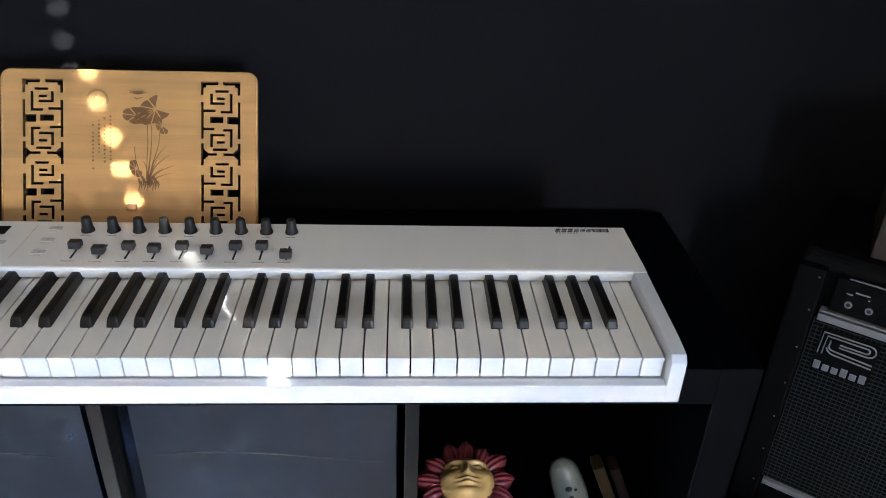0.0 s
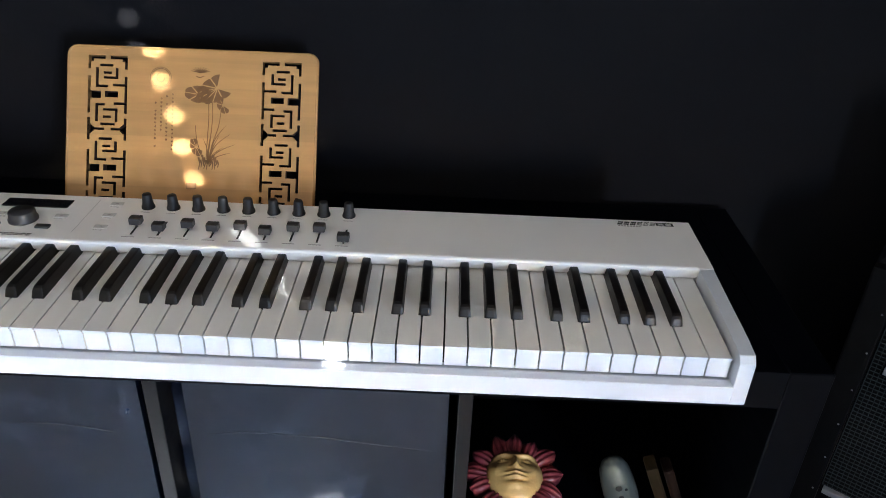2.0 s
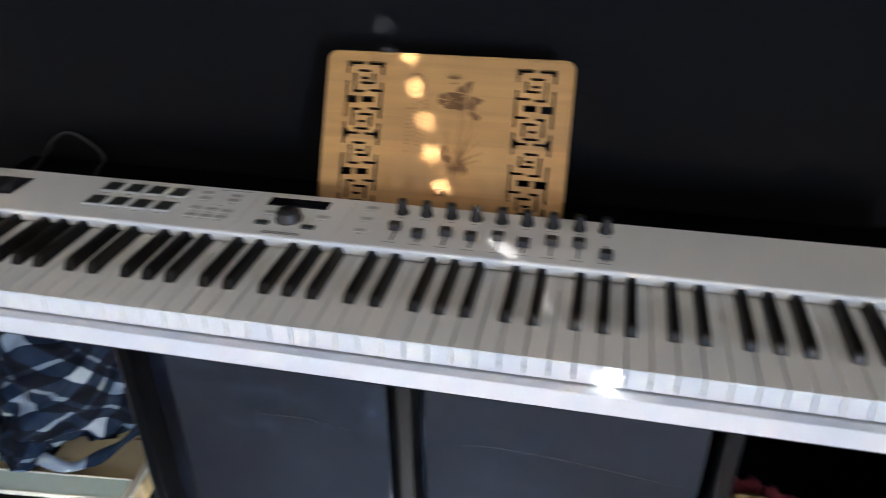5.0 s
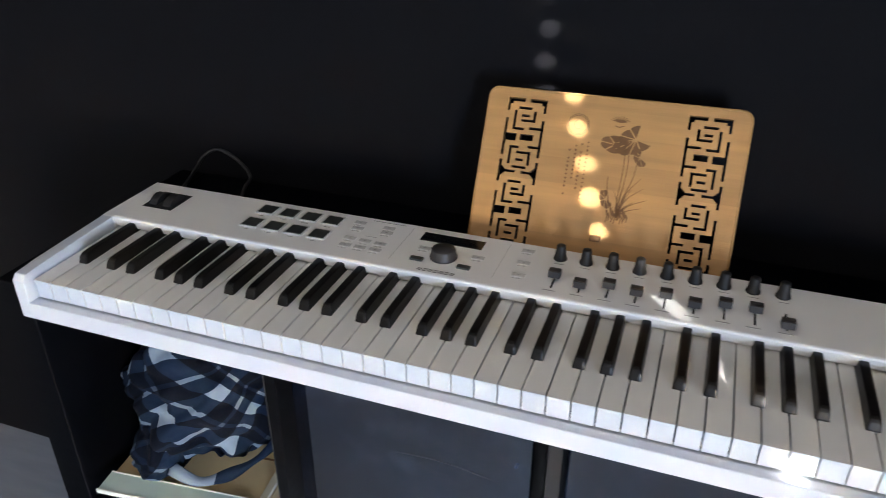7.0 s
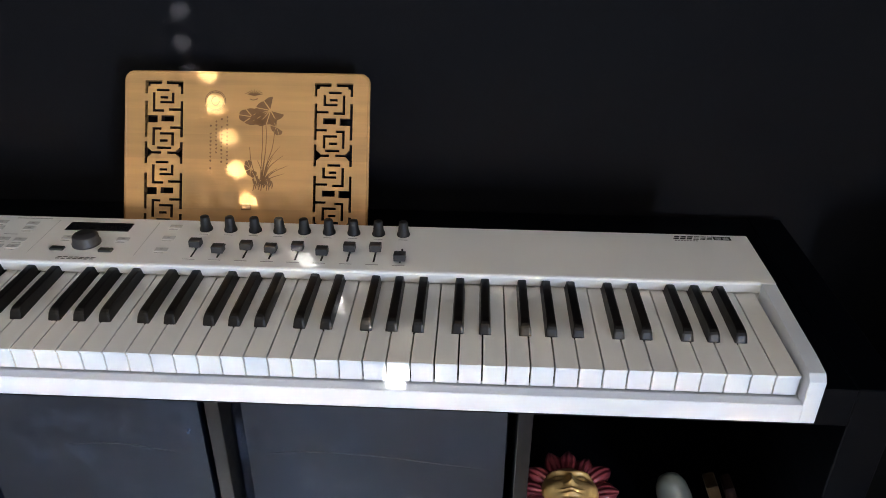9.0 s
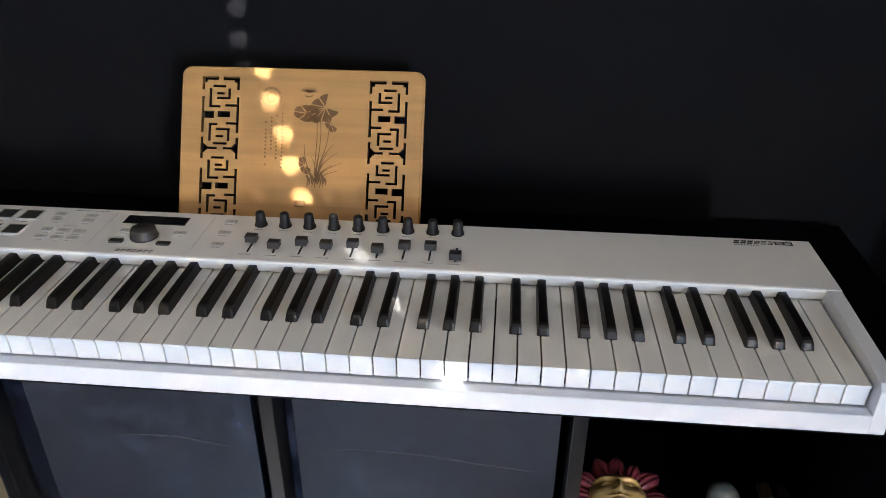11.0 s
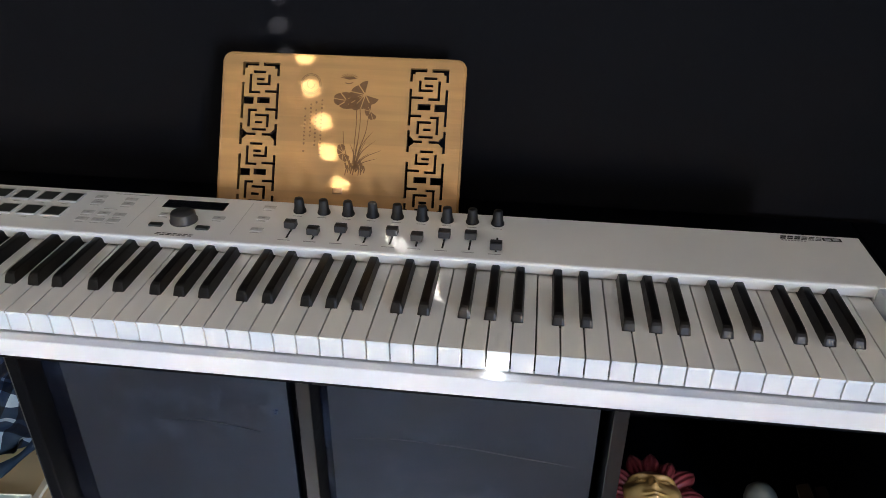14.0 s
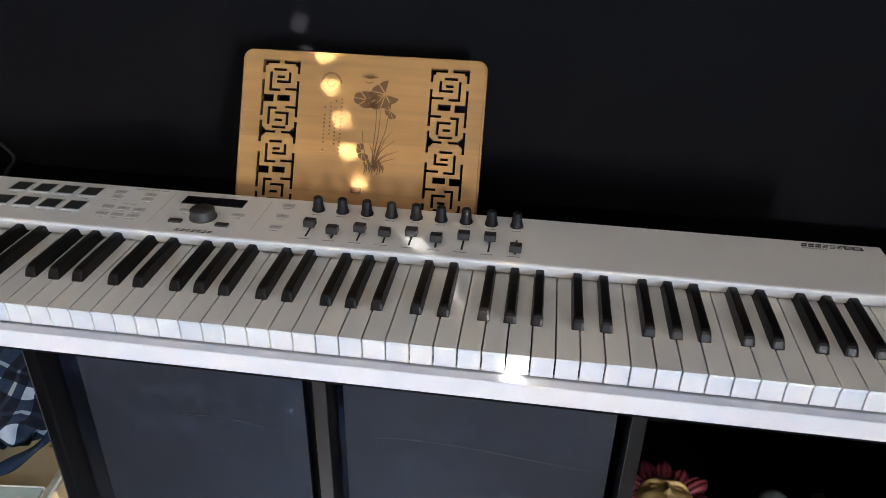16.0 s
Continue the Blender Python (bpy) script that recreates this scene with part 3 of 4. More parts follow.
# openings of one repeat of the key pattern, 30 half cells wide and 60 high: row, row, column, column
OPEN_F = ((0, 0, 2, 11), (0, 0, 17, 27), (59, 59, 2, 11), (59, 59, 17, 27), (0, 8, 0, 1), (51, 59, 0, 1), (0, 8, 28, 29), (51, 59, 28, 29),
          (0, 3, 2, 2), (0, 2, 3, 3), (0, 1, 4, 4), (56, 59, 2, 2), (57, 59, 3, 3), (58, 59, 4, 4),
          (0, 3, 27, 27), (0, 2, 26, 26), (0, 1, 25, 25), (56, 59, 27, 27), (57, 59, 26, 26), (58, 59, 25, 25),
          (7, 8, 11, 20), (10, 18, 7, 8), (17, 18, 9, 17), (13, 14, 12, 17), (10, 25, 22, 23), (24, 25, 15, 21),
          (17, 46, 0, 1), (23, 24, 2, 10), (38, 39, 2, 9), (17, 46, 28, 29), (29, 34, 20, 27), (29, 33, 7, 16),
          (39, 40, 17, 23), (41, 53, 22, 23), (43, 44, 7, 17), (45, 53, 7, 8), (49, 50, 12, 17), (55, 56, 9, 19))
TOP_F = ((0, 2, 0, 12), (0, 2, 17, 29), (3, 10, 0, 1), (3, 10, 28, 29), (3, 4, 2, 3), (3, 4, 26, 27))   # the hooks that close the band
NC = 30
CW, CH = 0.0528 / NC, 0.0990 / 60


def fret(mirror, ox, oy):
    """Fretwork band: solid cells with walls where they meet an opening."""
    n_rows = 136
    rows = [["#"] * NC for k in range(n_rows)]
    for k in range(n_rows - 2):
        for r0, r1, c0, c1 in OPEN_F + (TOP_F if k < 12 else ()):
            if r0 <= k % 60 <= r1:
                rows[k][c0:c1 + 1] = ["."] * (c1 + 1 - c0)
    if mirror:
        rows = [r[::-1] for r in rows]
    bm = bmesh.new()
    cache = {}

    def v(i, j, z):
        key = (i, j, z)
        if key not in cache:
            cache[key] = bm.verts.new((ox + i * CW, oy - j * CH, z * TT))
        return cache[key]

    def solid(i, j):
        return not (0 <= i < NC and 0 <= j < n_rows) or rows[j][i] == "#"
    for j in range(n_rows):
        for i in range(NC):
            if not solid(i, j):
                continue
            bm.faces.new((v(i, j + 1, 1), v(i + 1, j + 1, 1), v(i + 1, j, 1), v(i, j, 1)))
            bm.faces.new((v(i, j, 0), v(i + 1, j, 0), v(i + 1, j + 1, 0), v(i, j + 1, 0)))
            for di, dj, a, c in ((1, 0, (i + 1, j), (i + 1, j + 1)), (-1, 0, (i, j + 1), (i, j)), (0, 1, (i + 1, j + 1), (i, j + 1)), (0, -1, (i, j), (i + 1, j))):
                if not solid(i + di, j + dj):
                    bm.faces.new((v(*a, 1), v(*c, 1), v(*c, 0), v(*a, 0))).material_index = 1
    # outer side walls along the openings that touch the frame
    for j in range(n_rows):
        for i, e in ((0, 0), (NC - 1, NC)):
            if not solid(i, j):
                bm.faces.new((v(e, j, 1), v(e, j + 1, 1), v(e, j + 1, 0), v(e, j, 0))).material_index = 1
    return bm, n_rows * CH


COL = (-TW / 2 + 0.0275, -TW / 2 + 0.2620)      # left edges of the two bands
for mirror, x in ((True, COL[0]), (False, COL[1])):
    bmf, FH = fret(mirror, x, FRET_TOP)
    band = part("fretwork", bmf, M_BAMBOO, stand, "pierced key-pattern fretwork band")
    band.data.materials.append(M_CUT)
bm = bmesh.new()
add_prism(bm, rounded(-TW / 2, TW / 2, FRET_TOP, TL, 0.0125), "z", 0, TT)
add_box(bm, -TW / 2, TW / 2, 0, FRET_TOP - FH, 0, TT)
add_box(bm, -TW / 2, COL[0], FRET_TOP - FH, FRET_TOP, 0, TT)
add_box(bm, COL[0] + NC * CW, COL[1], FRET_TOP - FH, FRET_TOP, 0, TT)
add_box(bm, COL[1] + NC * CW, TW / 2, FRET_TOP - FH, FRET_TOP, 0, TT)
bmesh.ops.remove_doubles(bm, verts=bm.verts, dist=0.00001)
part("board", bm, M_BAMBOO, stand)
rim = [(-TW / 2 + 0.0008, 0.0)] + rounded(-TW / 2 + 0.0008, TW / 2 - 0.0008, 0.0, TL - 0.0008, 0.0120)[2:][::-1] + [(TW / 2 - 0.0008, 0.0)]
part("rounded_edge", add_tube(bmesh.new(), [(x, y, TT - 0.0016) for x, y in rim], 0.0022, 8), M_BAMBOO, stand, "pale rounded front edge", smooth=True)
# prop leg behind the board
c26, s26 = math.cos(radians(LEAN_BACK)), math.sin(radians(LEAN_BACK))
bm = bmesh.new()
top = Vector((0, 0.17, -0.001))
foot = Vector((0, 0.085 * s26, -0.085 * c26))
add_tube(bm, [top, foot], 0.006, 8)
part("prop_leg", bm, M_BAMBOO, stand)

# engraving: burnt lines laid a hair above the board
EZ = TT + 0.0002


def uv_at(px, py):
    """From the stand's left edge and top edge, in metres, to its own coordinates."""
    return (-TW / 2 + 1.045 * px, TL - 1.02 * py)


def flat_shape(pts, z=EZ, h=0.0003):
    return prism([uv_at(*p) for p in pts], "z", z - 0.0006, z + h)


def stroke(bm, pts, w0, w1=None):
    """A flat burnt line of tapering width."""
    p = [Vector((*uv_at(*q), EZ)) for q in pts]
    n = len(p)
    lo, hi = [], []
    for i in range(n):
        d = (p[min(i + 1, n - 1)] - p[max(i - 1, 0)]).normalized()
        s = Vector((-d.y, d.x, 0)) * (w0 + ((w1 if w1 is not None else w0) - w0) * i / (n - 1)) / 2
        lo.append(bm.verts.new(p[i] - s))
        hi.append(bm.verts.new(p[i] + s))
    for i in range(n - 1):
        bm.faces.new((lo[i], lo[i + 1], hi[i + 1], hi[i]))


def smooth2(pts, n=6):
    return [(q.x, q.y) for q in bezier([(a, b, 0) for a, b in pts], n)]


def fan_leaf(cx, cy, rx, ry, turn, notch, n_veins):
    """A lotus leaf: dark wedges between pale veins."""
    bm = bmesh.new()
    ca, sa = math.cos(radians(turn)), math.sin(radians(turn))

    def P(a, r):
        x, y = rx * r * math.cos(a), ry * r * math.sin(a)
        return Vector((*uv_at(cx + x * ca - y * sa, cy + x * sa + y * ca), EZ))
    span = 2 * math.pi - notch
    for k in range(n_veins):
        a0, a1 = notch / 2 + span * (k + 0.05) / n_veins, notch / 2 + span * (k + 0.95) / n_veins
        ring = [P(a0 + (a1 - a0) * i / 6, 0.94 + 0.07 * math.sin(math.pi * i / 6)) for i in range(7)]
        mid = P((a0 + a1) / 2, 0.10)
        bm.faces.new([bm.verts.new(q) for q in [mid] + ring])
    return bm


part("engraved_leaf", fan_leaf(0.193, 0.0500, 0.0300, 0.0165, -32, 2.2, 8), M_BURN, stand)
part("engraved_leaf", fan_leaf(0.1690, 0.0590, 0.0185, 0.0112, 8, 0.5, 6), M_BURN, stand)
part("engraved_leaf", fan_leaf(0.2010, 0.0720, 0.0075, 0.0120, -25, 1.6, 5), M_BURN, stand)
part("engraved_leaf", fan_leaf(0.1675, 0.1290, 0.0075, 0.0125, -25, 1.2, 6), M_BURN, stand)
bm = bmesh.new()
for k in range(9):                       # the blossom
    a = radians(-165 + 150 * k / 8)
    stroke(bm, smooth2([(0.171, 0.030), (0.171 + 0.007 * math.cos(a), 0.030 + 0.004 * math.sin(a)), (0.171 + 0.0125 * math.cos(a), 0.030 + 0.008 * math.sin(a))], 3), 0.0022, 0.0004)
stroke(bm, smooth2([(0.1655, 0.035), (0.170, 0.0365), (0.176, 0.0345)], 4), 0.0012)
part("engraved_blossom", bm, M_BURN, stand)
bm = bmesh.new()
for pts in ([(0.182, 0.060), (0.183, 0.090), (0.182, 0.115), (0.181, 0.144)], [(0.186, 0.060), (0.188, 0.085), (0.186, 0.115), (0.183, 0.144)],
            [(0.199, 0.075), (0.196, 0.100), (0.188, 0.125), (0.184, 0.146)], [(0.166, 0.100), (0.168, 0.118), (0.173, 0.135), (0.178, 0.148)]):
    stroke(bm, smooth2(pts), 0.0009, 0.0013)
part("engraved_stems", bm, M_BURN, stand)
bm = bmesh.new()
for dx, dy, bend in ((0.024, -0.036, 0.004), (0.030, -0.024, 0.004), (0.020, -0.047, 0.003), (0.012, -0.034, 0.0), (-0.006, -0.030, -0.002), (0.026, -0.014, 0.003), (0.004, -0.040, 0.001), (0.017, -0.020, 0.002)):
    stroke(bm, smooth2([(0.183, 0.150), (0.183 + dx * 0.55 - bend, 0.150 + dy * 0.65), (0.183 + 1.15 * dx, 0.150 + 1.1 * dy)]), 0.0022, 0.0003)
part("engraved_grass", bm, M_BURN, stand)
bm = bmesh.new()
for k in range(11):
    a = 0.171 + 0.0024 * k
    stroke(bm, [(a, 0.142 + 0.004 * math.sin(k * 2.1)), (a + 0.002, 0.150), (a + 0.001 * (k % 3), 0.156 + 0.003 * math.cos(k * 1.7))], 0.0028, 0.0010)
part("engraved_ground", bm, M_BURN, stand)
bm = bmesh.new()
for r in (0.0135, 0.0118):
    stroke(bm, [(0.1198 + r * math.cos(2 * math.pi * k / 40), 0.0385 + r * math.sin(2 * math.pi * k / 40)) for k in range(41)], 0.0009)
stroke(bm, [(0.1198 + 0.005 * math.cos(k / 4), 0.0385 + 0.006 * math.sin(k / 4)) for k in range(20)], 0.0012)
part("engraved_seal", bm, M_BURN, stand)
bm = bmesh.new()
rnd = random.Random(4)
for c, (px, y0, n) in enumerate(((0.1360, 0.060, 15), (0.1285, 0.063, 12), (0.1215, 0.066, 10), (0.1140, 0.072, 12))):
    for k in range(n):
        y = y0 + 0.0052 * k
        if rnd.random() < 0.12:
            continue
        stroke(bm, [(px - 0.0013, y), (px + 0.0013, y)], 0.0009 + 0.0018 * rnd.random())
        stroke(bm, [(px + rnd.uniform(-0.0007, 0.0007), y - 0.0015), (px, y + 0.0018)], 0.0007)
part("engraved_marks", bm, M_BURN, stand)
# small ledge peg at the foot of the board
part("page_peg", box(-TW / 2 + 0.163, -TW / 2 + 0.177, TL - 0.1885, TL - 0.1800, TT - 0.001, TT + 0.003, 0.0014, 2), M_BURN, stand, "small darker bamboo peg")

# ---- things in the open cells ----
orn = bmesh.new()
R = 0.0450
N1, N2 = 56, 28


def relief(x, z):
    """Height of the ornament's round front: brow, nose, cheeks and mouth as soft mounds."""
    def g(cx, cz, sx, sz, h):
        return h * math.exp(-((x - cx) / sx) ** 2 - ((z - cz) / sz) ** 2)
    h = 0.024 * math.sqrt(max(0, 1 - (x * x + z * z) / (R * R * 1.02)))
    x, z = 0.76 * x, z - 0.007
    h += g(0, 0.004, 0.0030, 0.011, 0.012) + g(0, -0.004, 0.0062, 0.0035, 0.007)
    h += g(-0.016, 0.021, 0.013, 0.004, 0.007) + g(0.016, 0.021, 0.013, 0.004, 0.007) + g(-0.024, -0.006, 0.009, 0.009, 0.004) + g(0.024, -0.006, 0.009, 0.009, 0.004)
    h -= g(-0.016, 0.012, 0.0085, 0.005, 0.0085) + g(0.016, 0.012, 0.0085, 0.005, 0.0085)
    h += g(-0.016, 0.0115, 0.0058, 0.0022, 0.011) + g(0.016, 0.0115, 0.0058, 0.0022, 0.011)
    h += g(0, -0.0140, 0.010, 0.0022, 0.007) + g(0, -0.0195, 0.008, 0.0025, 0.007) + g(0, -0.031, 0.010, 0.006, 0.004)
    h -= g(0, -0.0168, 0.011, 0.0012, 0.004) + g(0, -0.0245, 0.010, 0.0025, 0.003)
    return h


rings = [[orn.verts.new((0, -relief(0, 0), 0))]]
for j in range(1, N2 + 1):
    r = R * j / N2
    rings.append([orn.verts.new((r * math.sin(2 * math.pi * i / N1), -relief(r * math.sin(2 * math.pi * i / N1), r * math.cos(2 * math.pi * i / N1)), r * math.cos(2 * math.pi * i / N1))) for i in range(N1)])
rings.append([orn.verts.new((v.co.x, 0.006, v.co.z)) for v in rings[-1]])
for a, b in zip(rings, rings[1:]):
    for i in range(N1):
        q = list(dict.fromkeys([a[i % len(a)], a[(i + 1) % len(a)], b[(i + 1) % N1], b[i]]))
        orn.faces.new(q)
orn.faces.new(rings[-1][::-1])
ornament = thing("sun_ornament", "glazed sun ornament with gold round and rose petals", "ornament", at=pose(0.4425, 0.196, 0.478, -80, 0, 0) @ Matrix.Scale(0.925, 4))
part("round_boss", orn, M_GOLD, ornament, "gold painted round front", smooth=True)


def petal_mesh(r0, r1, wid, yo, seed):
    """A broad blunt petal with a carved middle line and ribs, drooping to its tip, about the ornament's centre."""
    bm = bmesh.new()
    rows = []
    rn = random.Random(seed)
    bend = rn.uniform(-0.006, 0.006)
    tip = rn.uniform(0.55, 0.8)
    N = 12
    cols = [-1 + 2 * m / N for m in range(N + 1)]
    for s in range(11):
        t = s / 10
        rr = r0 + (r1 - r0) * t
        w = wid * (0.78 + 0.42 * math.sin(math.pi * min(t * 1.1, 1) * 0.8)) * (1 if t < 0.7 else max(tip, 1 - ((t - 0.7) / 0.3) ** 2 * (1 - tip)))
        lift = 0.009 * math.sin(t * 2.6) - 0.004 * t * t
        rows.append([bm.verts.new((m * w + bend * t * t, yo - lift - 0.0038 * abs(math.cos(m * 3 * math.pi / 2)) * (1 - 0.3 * t) - 0.004 * (1 - m * m), rr - 0.006 * t * t * m * m)) for m in cols])
    back = [[bm.verts.new((r[0].co.x, yo + 0.006, r[0].co.z)), bm.verts.new((r[-1].co.x, yo + 0.006, r[-1].co.z))] for r in rows]
    for s in range(10):
        for m in range(N):
            bm.faces.new((rows[s][m], rows[s][m + 1], rows[s + 1][m + 1], rows[s + 1][m]))
        bm.faces.new((rows[s][0], rows[s + 1][0], back[s + 1][0], back[s][0]))
        bm.faces.new((rows[s][-1], back[s][1], back[s + 1][1], rows[s + 1][-1]))
        bm.faces.new((back[s][0], back[s + 1][0], back[s + 1][1], back[s][1]))
    bm.faces.new([v for v in rows[-1]] + [back[-1][1], back[-1][0]])
    return mesh_of(bm, "petal")


for ring_i, (count, r0, r1, wid, yo) in enumerate(((13, 0.034, 0.079, 0.0112, 0.003), (12, 0.034, 0.075, 0.0120, 0.011))):
    kinds = [petal_mesh(r0, r1 * f, wid, yo, 7 * ring_i + q) for q, f in enumerate((1.0, 0.94, 1.05, 0.98))]
    for k in range(count):
        part("petal", kinds[(k * 5 + ring_i) % 4], M_PETAL, ornament, at=pose(0, 0, 0, 0, 360 * (k + 0.5 * ring_i) / count + 6 * math.sin(k * 2.3 + ring_i), 0), smooth=True)

base = thing("blue_stand", "small blue glazed stand under the sun ornament", "stand", at=(0.442, 0.150, CELL_FLOOR))
part("body", lathe([(0.0, 0.0), (0.040, 0.0), (0.046, 0.004), (0.049, 0.016), (0.050, 0.030), (0.047, 0.036), (0.0, 0.037)], 28), M_BLUE, base, smooth=True)

vase = thing("ceramic_whistle", "pale glazed ceramic flute with dark finger holes", "ceramic", at=pose(0.613, 0.196, CELL_FLOOR, -8, -20, 0) @ Matrix.Diagonal((0.905, 0.905, 0.80, 1)))
bm = lathe([(0.0, 0.0), (0.020, 0.003), (0.030, 0.018), (0.0325, 0.042), (0.031, 0.075), (0.028, 0.098), (0.021, 0.113), (0.010, 0.121), (0.0, 0.123)], 28)
for v in bm.verts:
    v.co.y *= 0.72
    v.co.x *= 0.86
part("body", bm, M_CERAMIC, vase, smooth=True)
for x, z, r in ((0.000, 0.072, 0.0058), (0.0105, 0.066, 0.0026), (0.000, 0.052, 0.0044), (0.003, 0.036, 0.0020), (0.0105, 0.029, 0.0032)):
    y = -0.72 * 0.0325 * math.sqrt(max(0, 1 - (x / 0.0325) ** 2))
    part("finger_hole", lathe([(0, 0.0), (r, 0.0), (r * 0.9, 0.0012), (0, 0.0013)], 14), M_SLOT if r < 0.005 else M_RUBBER, vase, at=pose(x, y + 0.0012, z, 90, 0, 0))

for x, ang, mat, w, h, lab in ((0.671, -22, M_BOOK, 0.016, 0.152, "worn brown board leaning in the shelf"), (0.6925, -22, M_BOOK2, 0.014, 0.150, "dark brown bound notebook leaning in the shelf")):
    b = thing("book", lab, "book", "books in the open cell", at=pose(x, 0.137, CELL_FLOOR + 0.004, 0, ang, 0))
    part("cover", box(-w / 2, w / 2, 0, 0.028, 0.002, h, 0.004, 2), mat, b)
    part("page_block", box(-w / 2 + 0.003, w / 2 - 0.003, 0.006, 0.030, 0.004, h - 0.004), M_BOOK2, b)

# cardboard box with a plaid shirt heaped on it
carton = thing("open_carton", "shallow open cardboard box with pale green front flap", "box", at=pose(-0.549, 0.176, CELL_FLOOR, 0, 0, 6))
part("bottom", box(-0.128, 0.128, -0.085, 0.150, 0.0, 0.034, 0.001), M_CARD, carton)
part("front_flap", prism([(-0.119, 0.040), (-0.085, 0.041), (-0.085, 0.036), (-0.119, 0.034)], "x", -0.128, 0.110), M_CARDGREEN, carton, "pale green card flap")
part("front_edge", box(-0.130, 0.112, -0.1225, -0.119, 0.033, 0.0415, 0.001), M_CARDRIM, carton)
part("inner_edge", box(-0.128, 0.112, -0.086, -0.0835, 0.034, 0.0425, 0.001), M_CARDRIM, carton)
part("side_flap", prism([(0.112, 0.036), (0.128, 0.046), (0.130, 0.043), (0.114, 0.033)], "y", -0.118, 0.05), M_CARDRIM, carton, "pale card side flap")
part("printed_bar", box(0.075, 0.100, 0.0, 0.004, 0.033, 0.0345), M_BURN, carton)

shirt = thing("plaid_shirt", "crumpled navy and white plaid flannel shirt", "shirt", at=(-0.5435, 0.202, CELL_FLOOR + 0.036))


def crumple(rx, ry, rz, lift, shear, seed, nu=150, nv=80, flat=0.0, uv_scale=1.0):
    """A heap of cloth: a rounded body with deep uneven folds, flat below; the weave follows the surface."""
    bm = bmesh.new()
    uvl = bm.loops.layers.uv.new("cloth")
    off = Vector((seed * 3.1, seed * 1.7, 5))
    grid = []
    for j in range(nv + 1):
        row = []
        th = math.pi * (0.02 + 0.96 * j / nv)
        for i in range(nu):
            ph = 2 * math.pi * i / nu
            d = Vector((math.sin(th) * math.cos(ph), math.sin(th) * math.sin(ph), math.cos(th)))
            n = noise.noise(d * 1.6 + off)
            m = noise.noise(d * 3.4 - off)
            fold = 0.7 * math.sin(d.x * 6 + d.z * 8 + 6 * n) + 0.4 * math.sin(d.x * 13 - d.z * 10 + 6 * m) + 0.8 * m
            k = 1 + 0.20 * n + 0.085 * fold
            p = Vector((rx * d.x * k, ry * d.y * k, rz * d.z * k + lift))
            p.x += shear * (p.z - lift)
            p.z = max(p.z, flat + 0.004 * (1 + fold))
            row.append(bm.verts.new(p))
        grid.append(row)
    for j in range(nv):
        for i in range(nu):
            f = bm.faces.new((grid[j][i], grid[j][(i + 1) % nu], grid[j + 1][(i + 1) % nu], grid[j + 1][i]))
            for lp, (ii, jj) in zip(f.loops, ((i, j), (i + 1, j), (i + 1, j + 1), (i, j + 1))):
                a, c = ii / nu * 4.2 * rx, jj / nv * 2.8 * rz
                wob = noise.noise(Vector((a * 9, c * 9, seed))) + 0.2 * noise.noise(Vector((a * 24, c * 24, seed + 4)))
                lp[uvl].uv = (uv_scale * (0.75 * a + 0.6 * c + 0.036 * wob), uv_scale * (0.75 * c - 0.6 * a - 0.030 * wob))
    return bm


part("shirt_body", crumple(0.134, 0.110, 0.138, 0.130, 0.34, 1), M_PLAID, shirt, smooth=True)
part("sleeve", crumple(0.046, 0.050, 0.062, 0.046, 0.3, 2, 90, 50, uv_scale=0.7), M_PLAID, shirt, at=pose(-0.050, -0.082, 0.006, 0, 0, 24), smooth=True)
hem = bmesh.new()
huv = hem.loops.layers.uv.new("cloth")
line = bezier([(-0.020, -0.116, 0.030), (0.03, -0.122, 0.030), (0.08, -0.110, 0.046), (0.12, -0.085, 0.074), (0.145, -0.055, 0.098)], 8)
quads = []
for i, p in enumerate(line):
    w = 0.012 + 0.004 * math.sin(i * 0.5)
    quads.append([hem.verts.new(p + Vector((0, 0.004, -w / 2))), hem.verts.new(p + Vector((0, -0.004, 0))), hem.verts.new(p + Vector((0, 0.008, w)))])
for a, b in zip(quads, quads[1:]):
    for m in range(2):
        f = hem.faces.new((a[m], b[m], b[m + 1], a[m + 1]))
        for lp in f.loops:
            lp[huv].uv = (0.005 + 0.25 * lp.vert.co.x, 0.008 + 0.05 * lp.vert.co.z)
hob = part("hem", hem, M_PLAID, shirt, "pale folded shirt hem", smooth=True)
thick = hob.modifiers.new("cloth", "SOLIDIFY")
thick.thickness = 0.003

# long scratches on the lacquered doors
for pts in ([(0.040, 0.646), (0.10, 0.6525), (0.18, 0.650), (0.26, 0.641), (0.325, 0.634)], [(-0.20, 0.650), (-0.13, 0.654), (-0.06, 0.643)]):
    bm = bmesh.new()
    line = bezier([(x, SY0 + 0.0354, z) for x, z in pts], 8)
    n = len(line)
    add_tube(bm, line, [0.00030 + 0.00085 * math.sin(math.pi * (i + 0.3) / n) for i in range(n)], 6)
    part("scratch", bm, M_SCRATCH, scratched, "long pale scratch")

# ---- cable behind the keyboard ----
bm = add_tube(bmesh.new(), bezier([(-0.66, 0.30, 0.811), (-0.70, 0.42, 0.816), (-0.695, 0.445, 0.835), (-0.664, 0.448, 0.850), (-0.625, 0.445, 0.835), (-0.600, 0.435, 0.816), (-0.59, 0.40, 0.810), (-0.56, 0.34, 0.809)], 10), 0.0028, 8)
tagged(part("audio_cable", bm, M_CABLE, smooth=True), "dark grey cable looping up against the wall", "cable")

